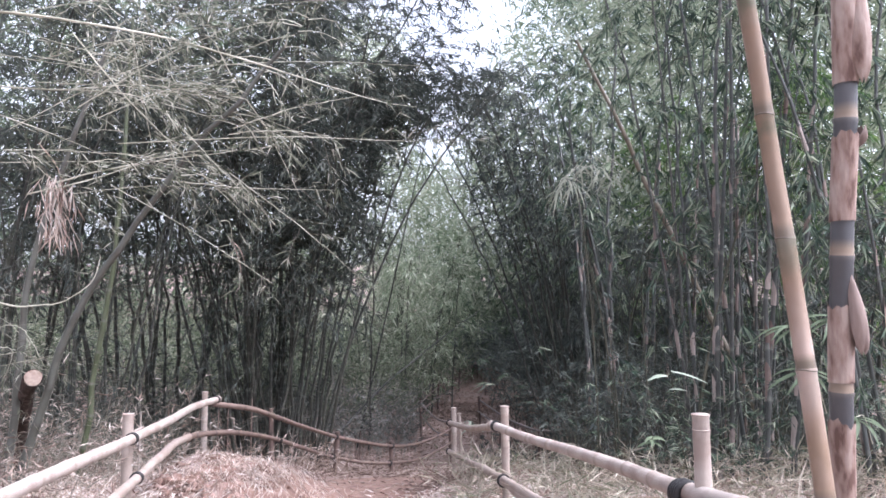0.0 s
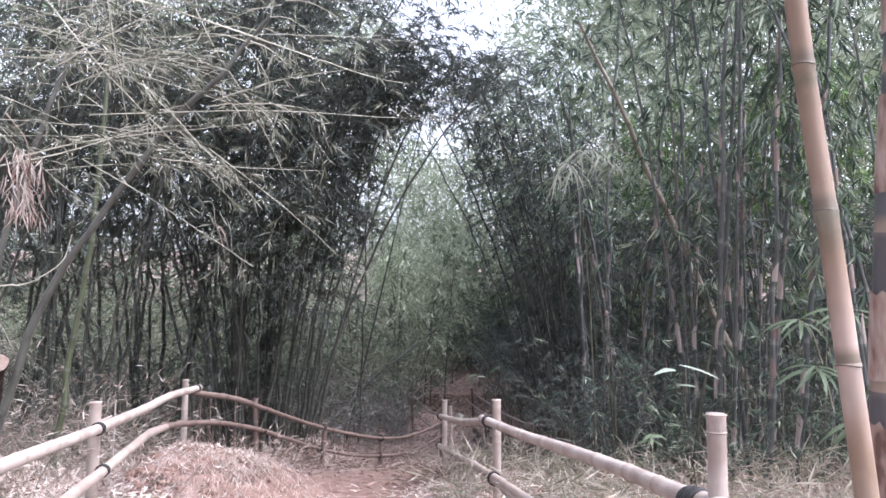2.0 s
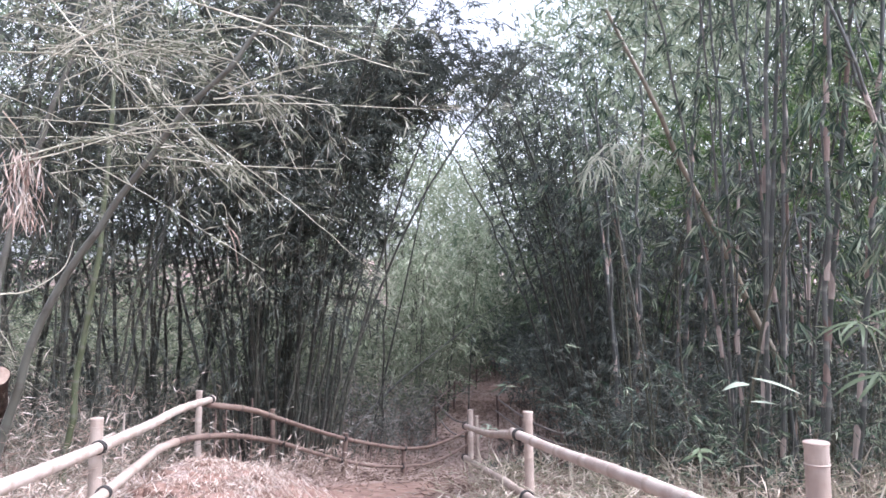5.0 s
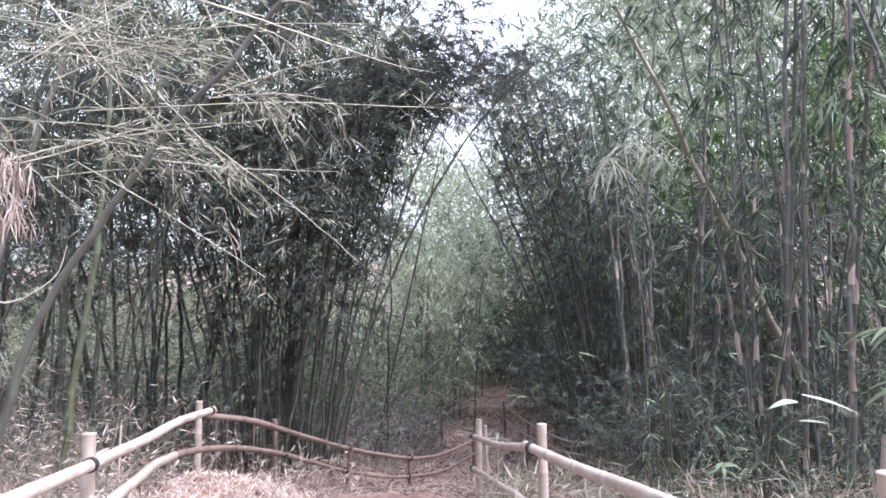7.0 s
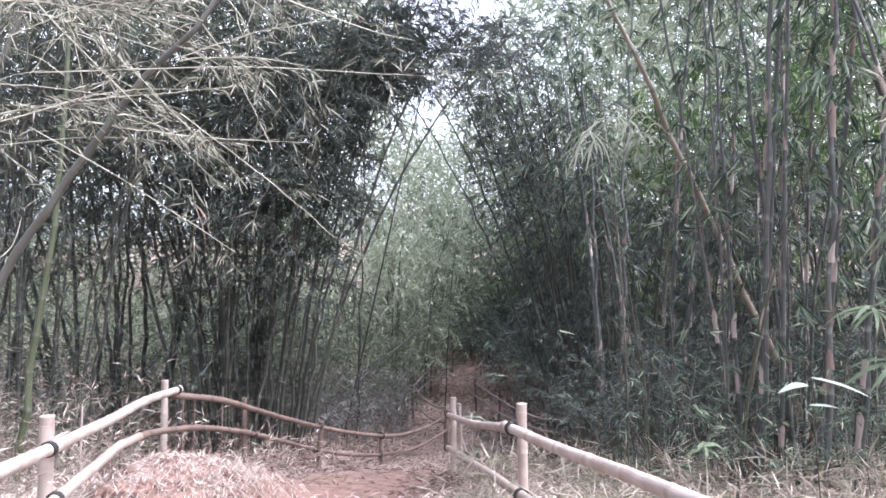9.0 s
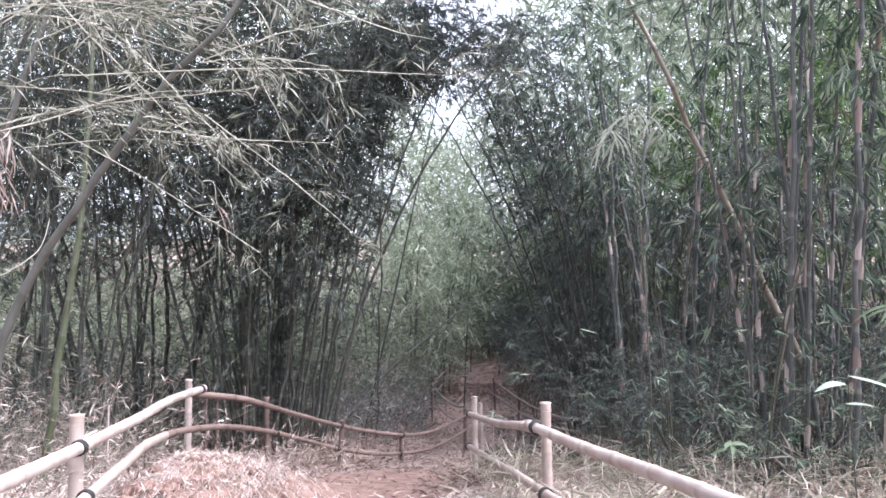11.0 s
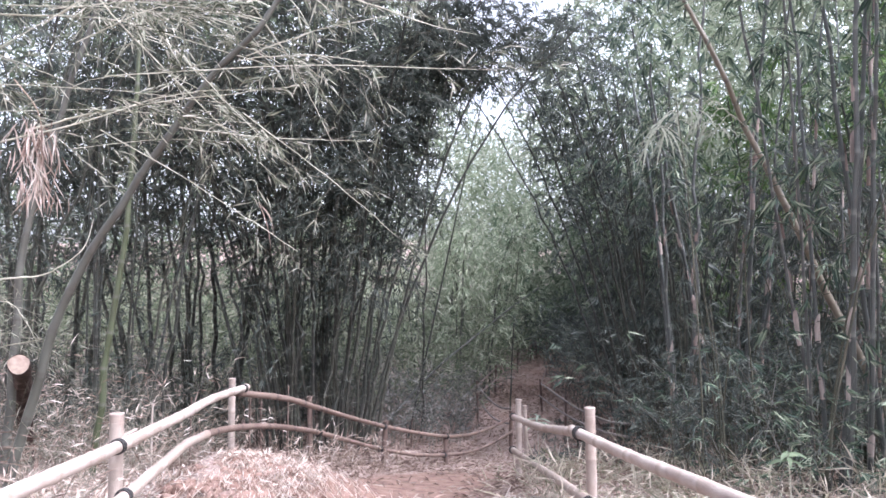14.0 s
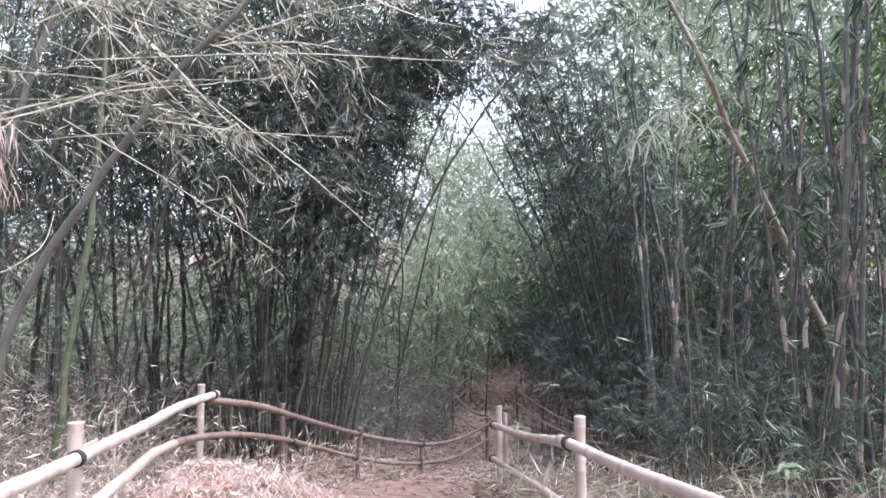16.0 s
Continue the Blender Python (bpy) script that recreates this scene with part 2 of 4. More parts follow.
c0 = ramp(nt, g0, (0.36, (0.13, 0.078, 0.062)), (0.46, (0.29, 0.205, 0.168)), (0.62, (0.43, 0.345, 0.295)))
nt.links.new(mix(nt, 0.45, c0.outputs[0], mix(nt, g1, (0.076, 0.043, 0.033), c0.outputs[0])), b.inputs["Base Color"])
bump(nt, b, g1, 0.5, 0.004)


# ---------------------------------------------------------------- mesh tools
rng = np.random.default_rng(7)


def unit(a):
    return a / np.maximum(np.linalg.norm(a, axis=-1, keepdims=True), 1e-9)


def mesh_object(name, V, F, mat, parent=None, label="", smooth=False, uv=None, mats=None, slots=None):
    """One mesh object from vertices (N, 3) and faces: a (M, k) array or a list of them."""
    me = bpy.data.meshes.new(name)
    groups = F if isinstance(F, list) else [F]
    groups = [np.asarray(g) for g in groups if len(g)]
    loops = np.concatenate([g.ravel() for g in groups]).astype(np.int32)
    sizes = np.concatenate([np.full(len(g), g.shape[1]) for g in groups]).astype(np.int32)
    me.vertices.add(len(V))
    me.vertices.foreach_set("co", np.asarray(V, np.float32).ravel())
    me.loops.add(len(loops))
    me.loops.foreach_set("vertex_index", loops)
    me.polygons.add(len(sizes))
    me.polygons.foreach_set("loop_start", np.concatenate([[0], np.cumsum(sizes)[:-1]]).astype(np.int32))
    if smooth:
        me.polygons.foreach_set("use_smooth", np.ones(len(sizes), bool))
    if uv is not None:
        layer = me.uv_layers.new(name="UVMap")
        layer.data.foreach_set("uv", np.asarray(uv, np.float32)[loops].ravel())
    me.update()
    me.validate()
    for m in mats or [mat]:
        me.materials.append(m)
    if slots is not None:
        me.polygons.foreach_set("material_index", np.asarray(slots, np.int32))
    ob = new(name, me)
    if parent:
        ob.parent = parent
    if label:
        tagged(ob, label)
    return ob


def tubes(P, R, sides=3):
    """Many tubes at once: centre lines (N, K, 3) and radii (N, K). Returns vertices and quads."""
    P, R = np.asarray(P, float), np.asarray(R, float)
    N, K, _ = P.shape
    T = unit(np.gradient(P, axis=1))
    mean = np.abs(T.mean(1))
    ref = np.eye(3)[mean.argmin(1)][:, None, :]
    U = unit(np.cross(T, ref))
    W = np.cross(T, U)
    a = np.arange(sides) * 2 * np.pi / sides
    V = P[:, :, None] + R[:, :, None, None] * (np.cos(a)[:, None] * U[:, :, None] + np.sin(a)[:, None] * W[:, :, None])
    i = np.arange(N * K * sides).reshape(N, K, sides)
    nxt = np.roll(i, -1, 2)
    F = np.stack([i[:, :-1], nxt[:, :-1], nxt[:, 1:], i[:, 1:]], -1).reshape(-1, 4)
    return V.reshape(-1, 3), F


def leaf_blades(p, d, length, width, fold=0.25):
    """Pointed leaves folded along the midrib: bases p, directions d. Four corners each."""
    d = unit(d)
    side = unit(np.cross(d, rng.normal(size=d.shape) * 0.6 + (0, 0, 1)))
    up = np.cross(side, d)
    L, W = np.asarray(length)[:, None], np.asarray(width)[:, None]
    mid = p + d * L * 0.38 + up * W * fold
    V = np.stack([p, mid + side * W * 0.5, p + d * L - up * L * 0.10, mid - side * W * 0.5], 1).reshape(-1, 3)
    k = np.arange(len(p))[:, None] * 4
    F = np.concatenate([k + (0, 2, 1), k + (0, 3, 2)], 1).reshape(-1, 3)
    return V, F


def scatter_dirs(n, up=0.0, flat=1.0):
    d = rng.normal(size=(n, 3)) * (1, 1, flat)
    d[:, 2] += up
    return unit(d)


def smooth_line(points, n):
    """A smooth line of n points through the given ones."""
    pts = np.array(points, float)
    s = np.concatenate([[0], np.cumsum(np.linalg.norm(np.diff(pts, axis=0), axis=1))])
    t = np.linspace(0, s[-1], n)
    m = np.gradient(pts, s, axis=0)
    k = np.clip(np.searchsorted(s, t) - 1, 0, len(s) - 2)
    h = (s[k + 1] - s[k])[:, None]
    u = ((t - s[k]) / h[:, 0])[:, None]
    a, b2, c, e = pts[k], pts[k + 1], m[k] * h, m[k + 1] * h
    return (2 * u**3 - 3 * u**2 + 1) * a + (u**3 - 2 * u**2 + u) * c + (-2 * u**3 + 3 * u**2) * b2 + (u**3 - u**2) * e


def cane(name, points, r0, r1, mat, parent=None, label="", gap=0.3, sides=10, closed=True, wobble=0.0, swell=0.09):
    """A bamboo cane along a line: internodes of length gap, each joint a raised ring; UV v counts internodes."""
    pts = np.array(points, float)
    total = np.linalg.norm(np.diff(pts, axis=0), axis=1).sum()
    nodes = max(2, int(round(total / gap)))
    fine = smooth_line(pts, 200) if len(pts) > 2 else np.linspace(pts[0], pts[1], 200)
    if wobble:
        fine[:, :2] += np.interp(np.linspace(0, 1, 200), np.linspace(0, 1, nodes + 1), rng.normal(size=nodes + 1) * wobble)[:, None] * rng.normal(size=2)
    stations, rad = [], []
    for k in range(nodes):
        for f, w in ((0.0, 1 + swell * 0.5), (0.03, 1.0), (0.5, 0.985), (0.955, 1.0), (0.985, 1 + swell)):
            stations.append((k + f) / nodes)
            rad.append(w)
    stations.append(1.0)
    rad.append(1.0)
    st = np.array(stations)
    R = np.array(rad) * (r0 + (r1 - r0) * st)
    line = np.stack([np.interp(st, np.linspace(0, 1, 200), fine[:, c]) for c in range(3)], 1)
    V, F = tubes(line[None], R[None], sides)
    K = len(st)
    uv = np.stack([np.tile(np.arange(sides) / sides, K), np.repeat(st * nodes, sides)], 1)
    groups = [F]
    if closed:
        V = np.concatenate([V, line[:1], line[-1:]])
        uv = np.concatenate([uv, [(0, 0.5), (0, nodes - 0.5)]])
        i = np.arange(sides)
        j = (i + 1) % sides
        n = K * sides
        groups.append(np.concatenate([np.stack([np.full(sides, n), j, i], 1), np.stack([np.full(sides, n + 1), i + n - sides, j + n - sides], 1)]))
    return mesh_object(name, V, groups, mat, parent, label, True, uv)


def empty(name, place=(0, 0, 0)):
    ob = new(name)
    ob.location = place
    return ob


# ---------------------------------------------------------------- ground
PROFILE_Y = [-60, -20, -3, 0, 3, 6, 9, 12, 14, 17, 22, 30, 45, 80, 400]
PROFILE_Z = [2.5, 0.8, 0.1, 0.0, -0.10, -0.33, -0.66, -1.20, -1.46, -1.36, -1.08, -0.75, 0.6, 4.0, 22.0]
TRACK_Y = [-20, 0, 4, 7, 9, 11, 14, 17, 20, 24, 30, 60]
TRACK_X = [0.0, -0.2, -0.9, -1.75, -1.95, -1.6, -0.85, -1.15, -1.1, -0.8, 0.6, 6.0]


def track_x(y):
    return np.interp(y, TRACK_Y, TRACK_X)


def ground_z(x, y):
    x, y = np.asarray(x, float), np.asarray(y, float)
    z = sum(np.interp(y + s, PROFILE_Y, PROFILE_Z) for s in (-1.0, -0.5, 0, 0.5, 1.0)) / 5
    off = x - track_x(y)
    verge = np.clip((np.abs(off) - 0.75) / 0.9, 0, 1)
    z = z + 0.14 * verge * verge * (3 - 2 * verge)
    # the heap of earth inside the fence's bend
    z = z + 0.40 * np.exp(-(((x + 2.76) / 0.74) ** 4 + ((y - 7.4) / 1.05) ** 2))
    # the slope beyond
    z = z + 0.10 * np.clip(np.abs(off) - 4, 0, 30) * np.clip((y - 8) / 20, 0, 1)
    return z


def axis(lo, hi, step, far):
    out = [hi]
    d = step
    while out[-1] < far:
        d *= 1.35
        out.append(out[-1] + d)
    back = [lo]
    d = step
    while back[-1] > -far:
        d *= 1.35
        back.append(back[-1] - d)
    return np.array(back[:0:-1] + list(np.arange(lo, hi, step)) + out)


gx, gy = axis(-7, 4, 0.09, 420), axis(-1, 20, 0.09, 420)
X, Y = np.meshgrid(gx, gy)
Z = ground_z(X, Y)
lump = np.array([noise.fractal(Vector((x * 1.6, y * 1.6, 0.3)), 0.9, 2.0, 5) for x, y in zip(X.ravel(), Y.ravel())]).reshape(X.shape)
off = np.abs(X - track_x(Y))
rough = 0.012 + 0.045 * np.clip((off - 0.55) / 0.6, 0, 1)
rough = rough + 0.12 * np.exp(-(((X + 2.75) / 0.55) ** 2 + ((Y - 6.9) / 0.8) ** 2))
Z = Z + lump * rough
i = np.arange(X.size).reshape(X.shape)
F = np.stack([i[:-1, :-1], i[:-1, 1:], i[1:, 1:], i[1:, :-1]], -1).reshape(-1, 4)
ground = mesh_object("ground", np.stack([X, Y, Z], -1).reshape(-1, 3), F, EARTH, smooth=True)
tagged(ground, "trodden red earth path between banks of dry leaf litter", "ground", kind="structure")
tr = ground.data.attributes.new("trodden", "FLOAT", "POINT")
heap = np.exp(-(((X + 2.75) / 0.55) ** 2 + ((Y - 7.1) / 0.6) ** 2))
# the fade along y greys the path colour, put in for the shaded dip
tr.data.foreach_set("value", (np.clip(1.15 - (off - 0.35) / 0.9 + 0.45 * heap, 0, 1) * np.interp(Y, [8.8, 12, 15, 18], [1.0, 0.3, 0.3, 0.45])).astype(np.float32).ravel())


# ---------------------------------------------------------------- fences
def lashing(parent, place, along, radius, turns=3, label="", thick=0.006):
    """Turns of black strip bound round a rail at a joint."""
    along = Vector(along).normalized()
    q = along.to_track_quat("Z", "Y")
    n = 40 * turns
    a = np.linspace(0, 2 * np.pi * turns, n)
    P = np.stack([np.cos(a) * (radius + 0.002), np.sin(a) * (radius + 0.002), (a / (2 * np.pi) - turns / 2) * 0.017 + 0.004 * np.sin(a * 1.7)], 1)
    m = np.array(q.to_matrix())
    P = P @ m.T + np.array(place)
    V, F = tubes(P[None], np.full((1, n), thick), 6)
    return mesh_object("lashing", V, F, LASH, parent, label, True)


def post(parent, x, y, top, radius, mat, height=1.0):
    z0 = float(ground_z(x, y)) - 0.12
    lean = rng.normal(size=2) * 0.012
    pole = cane("post", [(x - lean[0], y - lean[1], min(z0, top - 0.6)), (x + lean[0], y + lean[1], top)], radius * 1.04, radius, mat, parent, gap=0.34, sides=14)
    a = np.linspace(0, 2 * np.pi, 31)
    for dz, rr, t in ((-0.06, radius * 0.985, 0.003), (-0.004, radius * 0.96, 0.0045)):
        P = np.stack([x + lean[0] + np.cos(a) * rr, y + lean[1] + np.sin(a) * rr, np.full(31, top + dz)], 1)
        V, F = tubes(P[None], np.full((1, 31), t), 6)
        mesh_object("node_ring", V, F, mat, pole, "", True, np.zeros((len(V), 2)) + (0.3, 0.5))
    return pole


def rail(parent, points, r0, r1, mat, gap=0.47):
    return cane("rail", points, r0, r1, mat, parent, gap=gap, sides=14, swell=0.09, wobble=0.003)


R1, R2, R3 = (-0.70, 9.40, 0.23), (-0.032, 6.37, 0.655), (0.73, 2.87, 1.09)
L1, L2, L3 = (-2.935, 5.445, 0.718), (-3.55, 8.32, 0.563), (-3.07, 9.32, 0.23)

fence = tagged(empty("bamboo_fence", (R2[0], R2[1], 0)), "pale bamboo post and rail fence with black lashings", "fence", "path fences")
fence.matrix_world = Matrix.Identity(4)
post(fence, *R1, 0.032, RAIL)
post(fence, *R2, 0.036, RAIL)
post(fence, *R3, 0.0315, RAIL)
post(fence, 1.35, 0.3, 1.25, 0.036, RAIL)
rail(fence, [(-0.78, 9.47, 0.03), (-0.41, 7.98, 0.20), (-0.17, 6.78, 0.405), (-0.105, 6.45, 0.45)], 0.031, 0.035, RAIL)
rail(fence, [(-0.16, 6.48, 0.48), (0.12, 5.7, 0.505), (0.40, 4.75, 0.583), (0.60, 3.9, 0.66), (0.68, 3.1, 0.755), (0.80, 2.3, 0.86), (1.2, 0.3, 1.1)], 0.035, 0.040, RAIL)
rail(fence, [(-0.79, 9.47, -0.33), (-0.45, 8.1, -0.18), (-0.19, 6.81, 0.0), (0.15, 5.2, 0.14)], 0.031, 0.036, RAIL)
rail(fence, [(-0.10, 6.35, 0.06), (0.60, 3.2, 0.38), (1.2, 0.25, 0.65)], 0.034, 0.038, RAIL)
for place, way, r in (((-0.106, 6.33, 0.485), (0.34, -1, 0.03), 0.041), ((-0.05, 6.14, 0.072), (0.21, -1, 0.095), 0.047), ((-0.755, 9.38, 0.04), (0.24, -1, 0.11), 0.034), ((-0.766, 9.38, -0.32), (0.24, -1, 0.11), 0.034)):
    lashing(fence, place, way, r)

post(fence, -0.63, 9.6, 0.13, 0.022, RAIL)
lashing(fence, (0.69, 3.0, 0.755), (0.12, -1, 0.12), 0.044, 5, "", 0.015)

near_left = tagged(empty("bamboo_fence"), "sunlit pale bamboo fence along the earth bank", "fence", "path fences")
post(near_left, *L1, 0.042, RAIL)
post(near_left, *L2, 0.034, RAIL)
post(near_left, -2.15, 2.3, 0.95, 0.042, RAIL)
rail(near_left, [(-2.05, 2.2, 0.72), (-2.53, 4.1, 0.62), (-2.80, 5.28, 0.56), (-3.02, 6.41, 0.54), (-3.17, 7.1, 0.535), (-3.30, 8.12, 0.50)], 0.040, 0.035, RAIL)
rail(near_left, [(-2.0, 2.2, 0.30), (-2.77, 5.35, 0.275), (-2.93, 5.94, 0.275), (-3.07, 6.5, 0.285), (-3.2, 7.1, 0.25)], 0.039, 0.035, RAIL)
cane("split_cane", [(-2.99, 5.45, 0.53), (-2.86, 5.55, 0.60)], 0.016, 0.012, RAIL, near_left, "short split cane end jutting from the lashing", gap=0.1, sides=8)
for place, way, r in (((-2.793, 5.25, 0.562), (-0.21, 1, -0.03), 0.040), ((-2.75, 5.25, 0.276), (-0.24, 1, 0), 0.040), ((-3.29, 8.03, 0.503), (-0.13, 1, -0.03), 0.037)):
    lashing(near_left, place, way, r)

bend = tagged(empty("bamboo_fence"), "weathered bamboo fence browned for shade, curving down beside the path", "fence", "path fences")
post(bend, *L3, 0.030, RAIL_SHADE)
post(bend, -2.67, 11.2, -0.38, 0.036, RAIL_SHADE)
post(bend, -1.99, 12.34, -0.74, 0.034, RAIL_SHADE)
post(bend, -1.12, 14.05, -0.70, 0.034, RAIL_SHADE)
rail(bend, [(-3.33, 7.95, 0.47), (-3.06, 8.6, 0.32), (-2.96, 9.2, 0.13), (-2.86, 10.13, -0.14), (-2.65, 11.2, -0.46), (-2.33, 11.77, -0.65), (-1.97, 12.3, -0.80), (-1.55, 13.2, -0.90), (-1.09, 14.02, -0.80)], 0.033, 0.024, RAIL_SHADE, 0.5)
rail(bend, [(-3.14, 6.8, 0.275), (-3.23, 7.5, 0.21), (-3.16, 8.15, 0.12), (-2.98, 9.2, -0.14), (-2.88, 10.14, -0.43), (-2.70, 11.2, -0.77), (-2.33, 11.78, -0.97), (-1.99, 12.35, -1.09), (-1.55, 13.24, -1.18), (-1.1, 14.02, -1.05)], 0.031, 0.024, RAIL_SHADE, 0.5)
for place in ((-2.955, 9.3, 0.10), (-2.66, 11.15, -0.447), (-1.972, 12.3, -0.80), (-2.97, 9.32, -0.175), (-2.71, 11.15, -0.756), (-2.01, 12.3, -1.083)):
    lashing(bend, place, (0.3, 1, -0.3), 0.034)

far_left = tagged(empty("bamboo_fence"), "thin grey bamboo fence climbing along the far path", "fence", "path fences")
for x, y, t in ((-1.97, 16.4, -0.5), (-1.87, 19.5, -0.5), (-1.5, 22.5, -0.4), (-1.07, 25.7, -0.3)):
    post(far_left, x, y, t, 0.022, RAIL_SHADE)
rail(far_left, [(-1.12, 14.05, -0.66), (-1.29, 14.5, -0.73), (-1.64, 15.5, -0.73), (-1.97, 16.4, -0.6)], 0.018, 0.016, RAIL_GREY, 0.6)
rail(far_left, [(-1.14, 14.05, -0.92), (-1.34, 14.5, -0.97), (-1.66, 15.5, -0.99), (-1.95, 16.4, -0.87)], 0.018, 0.016, RAIL_GREY, 0.6)
rail(far_left, [(-1.97, 16.4, -0.6), (-1.87, 19.5, -0.6), (-1.07, 25.7, -0.41)], 0.020, 0.018, RAIL_SHADE, 0.6)
rail(far_left, [(-1.9, 16.4, -0.75), (-1.82, 19.5, -0.83), (-1.27, 25.0, -0.76)], 0.022, 0.02, RAIL_SHADE, 0.6)
far_right = tagged(empty("bamboo_fence"), "thin grey bamboo fence sagging beside the far path", "fence", "path fences")
for x, y, t in ((0.5, 12.5, -0.5), (-0.17, 15.4, -0.62), (-0.69, 17.6, -0.6), (-0.67, 21.8, -0.75)):
    post(far_right, x, y, t, 0.024, RAIL_SHADE)
rail(far_right, [(0.72, 12.1, -0.52), (0.5, 12.5, -0.57), (0.21, 13.4, -0.62), (-0.17, 15.4, -0.72), (-0.69, 17.6, -0.70)], 0.019, 0.017, RAIL_GREY, 0.6)
rail(far_right, [(0.70, 12.1, -0.70), (0.47, 12.5, -0.74), (0.11, 13.4, -0.77), (-0.26, 15.4, -0.92), (-0.74, 17.6, -0.96)], 0.018, 0.017, RAIL_GREY, 0.6)
rail(far_right, [(-0.69, 17.6, -0.70), (-0.67, 21.8, -0.85)], 0.02, 0.018, RAIL_SHADE, 0.6)


# ---------------------------------------------------------------- bamboo
def culm_line(base, top, bow, n=24, tip=0.0):
    """From the root upwards, nodding over at the tip by tip metres along bow."""
    base, top, bow = np.array(base, float), np.array(top, float), np.array(bow, float)
    s = np.linspace(0, 1, n)[:, None]
    return base + (top - base) * s + bow * (0.42 * s + 0.58 * s**2.2) - np.array((0, 0, tip)) * np.clip(s - 0.6, 0, 1) ** 2 * 6


def branches(lines, radii, start, count, length, droop, up=0.25):
    """Side twigs from upper parts of culms. Returns centre lines (N, 5, 3)."""
    out = []
    for line in lines:
        s = start + (1 - start) * rng.random(count) ** 0.62
        p = np.stack([np.interp(s, np.linspace(0, 1, len(line)), line[:, c]) for c in range(3)], 1)
        d = scatter_dirs(count, up, 0.5)
        L = length * (0.35 + 0.9 * rng.random(count)) * np.clip(1.4 - s * 0.7, 0.4, 1)
        u = np.linspace(0, 1, 5)[None, :, None]
        q = p[:, None] + d[:, None] * L[:, None, None] * u + np.array((0, 0, -1.0)) * (droop * L)[:, None, None] * u * u
        out.append(q)
    return np.concatenate(out)


def leaves_on(twigs, per, size, width, fan=0.9, hang=0.45):
    """Leaves along twigs, more at the tips."""
    N = len(twigs)
    s = 0.25 + 0.75 * rng.random((N, per)) ** 0.6
    k = np.clip((s * 4).astype(int), 0, 3)
    f = (s * 4 - k)[..., None]
    n = np.arange(N)[:, None]
    p = twigs[n, k] * (1 - f) + twigs[n, np.minimum(k + 1, 4)] * f
    d = unit(twigs[n, np.minimum(k + 1, 4)] - twigs[n, k]) + fan * rng.normal(size=(N, per, 3)) * (1, 1, 0.6) - (0, 0, hang)
    p, d = p.reshape(-1, 3), unit(d.reshape(-1, 3))
    L = size * (0.55 + 0.75 * rng.random(len(p)))
    return leaf_blades(p, d, L, L * width)


def fans(tips, dirs, per, size, width, hang=0.35):
    """A spread hand of leaves at each twig tip."""
    N = len(tips)
    dirs = unit(dirs)
    side = unit(np.cross(dirs, (0, 0, 1.0)))
    a = (np.linspace(-1, 1, per)[None] * (0.9 + 0.3 * rng.random((N, 1))) + 0.12 * rng.normal(size=(N, per)))
    d = np.cos(a)[..., None] * dirs[:, None] + np.sin(a)[..., None] * side[:, None]
    d[..., 2] -= hang * (0.3 + rng.random((N, per)))
    L = size * (0.6 + 0.6 * rng.random((N, per))) * (1 - 0.25 * np.abs(a))
    p = np.repeat(tips[:, None], per, 1) + 0.012 * rng.normal(size=(N, per, 3))
    return leaf_blades(p.reshape(-1, 3), d.reshape(-1, 3), L.ravel(), L.ravel() * width)


def join(*pairs):
    V, F, n = [], [], 0
    for v, f in pairs:
        V.append(v)
        F.append(f + n)
        n += len(v)
    return np.concatenate(V), np.concatenate(F)


def sheath(parent, place, along, radius, length, turn):
    """A dry papery culm sheath wrapped most of the way round the cane, pointed and flaring at its top."""
    sides, rings = 9, 5
    flare = 0.15 + 0.9 * rng.random() ** 3
    V = []
    for r in range(rings):
        v = r / (rings - 1)
        for k in range(sides):
            u = k / (sides - 1) * 2 - 1
            a = turn + u * (2.6 - 0.7 * v)
            rr = radius * (1.08 + 0.10 * v + flare * v**3 * (1 - abs(u)) + 0.25 * max(0, abs(u) - 0.8))
            h = length * v * (1 - 0.45 * abs(u) ** 1.5 * v)
            V.append((math.cos(a) * rr, math.sin(a) * rr, h))
    m = np.array(Vector(along).to_track_quat("Z", "Y").to_matrix())
    V = np.array(V) @ m.T + np.array(place)
    i = np.arange(rings * sides).reshape(rings, sides)
    F = np.stack([i[:-1, :-1], i[:-1, 1:], i[1:, 1:], i[1:, :-1]], -1).reshape(-1, 4)
    return mesh_object("sheath", V, F, SHEATH, parent, "", True)


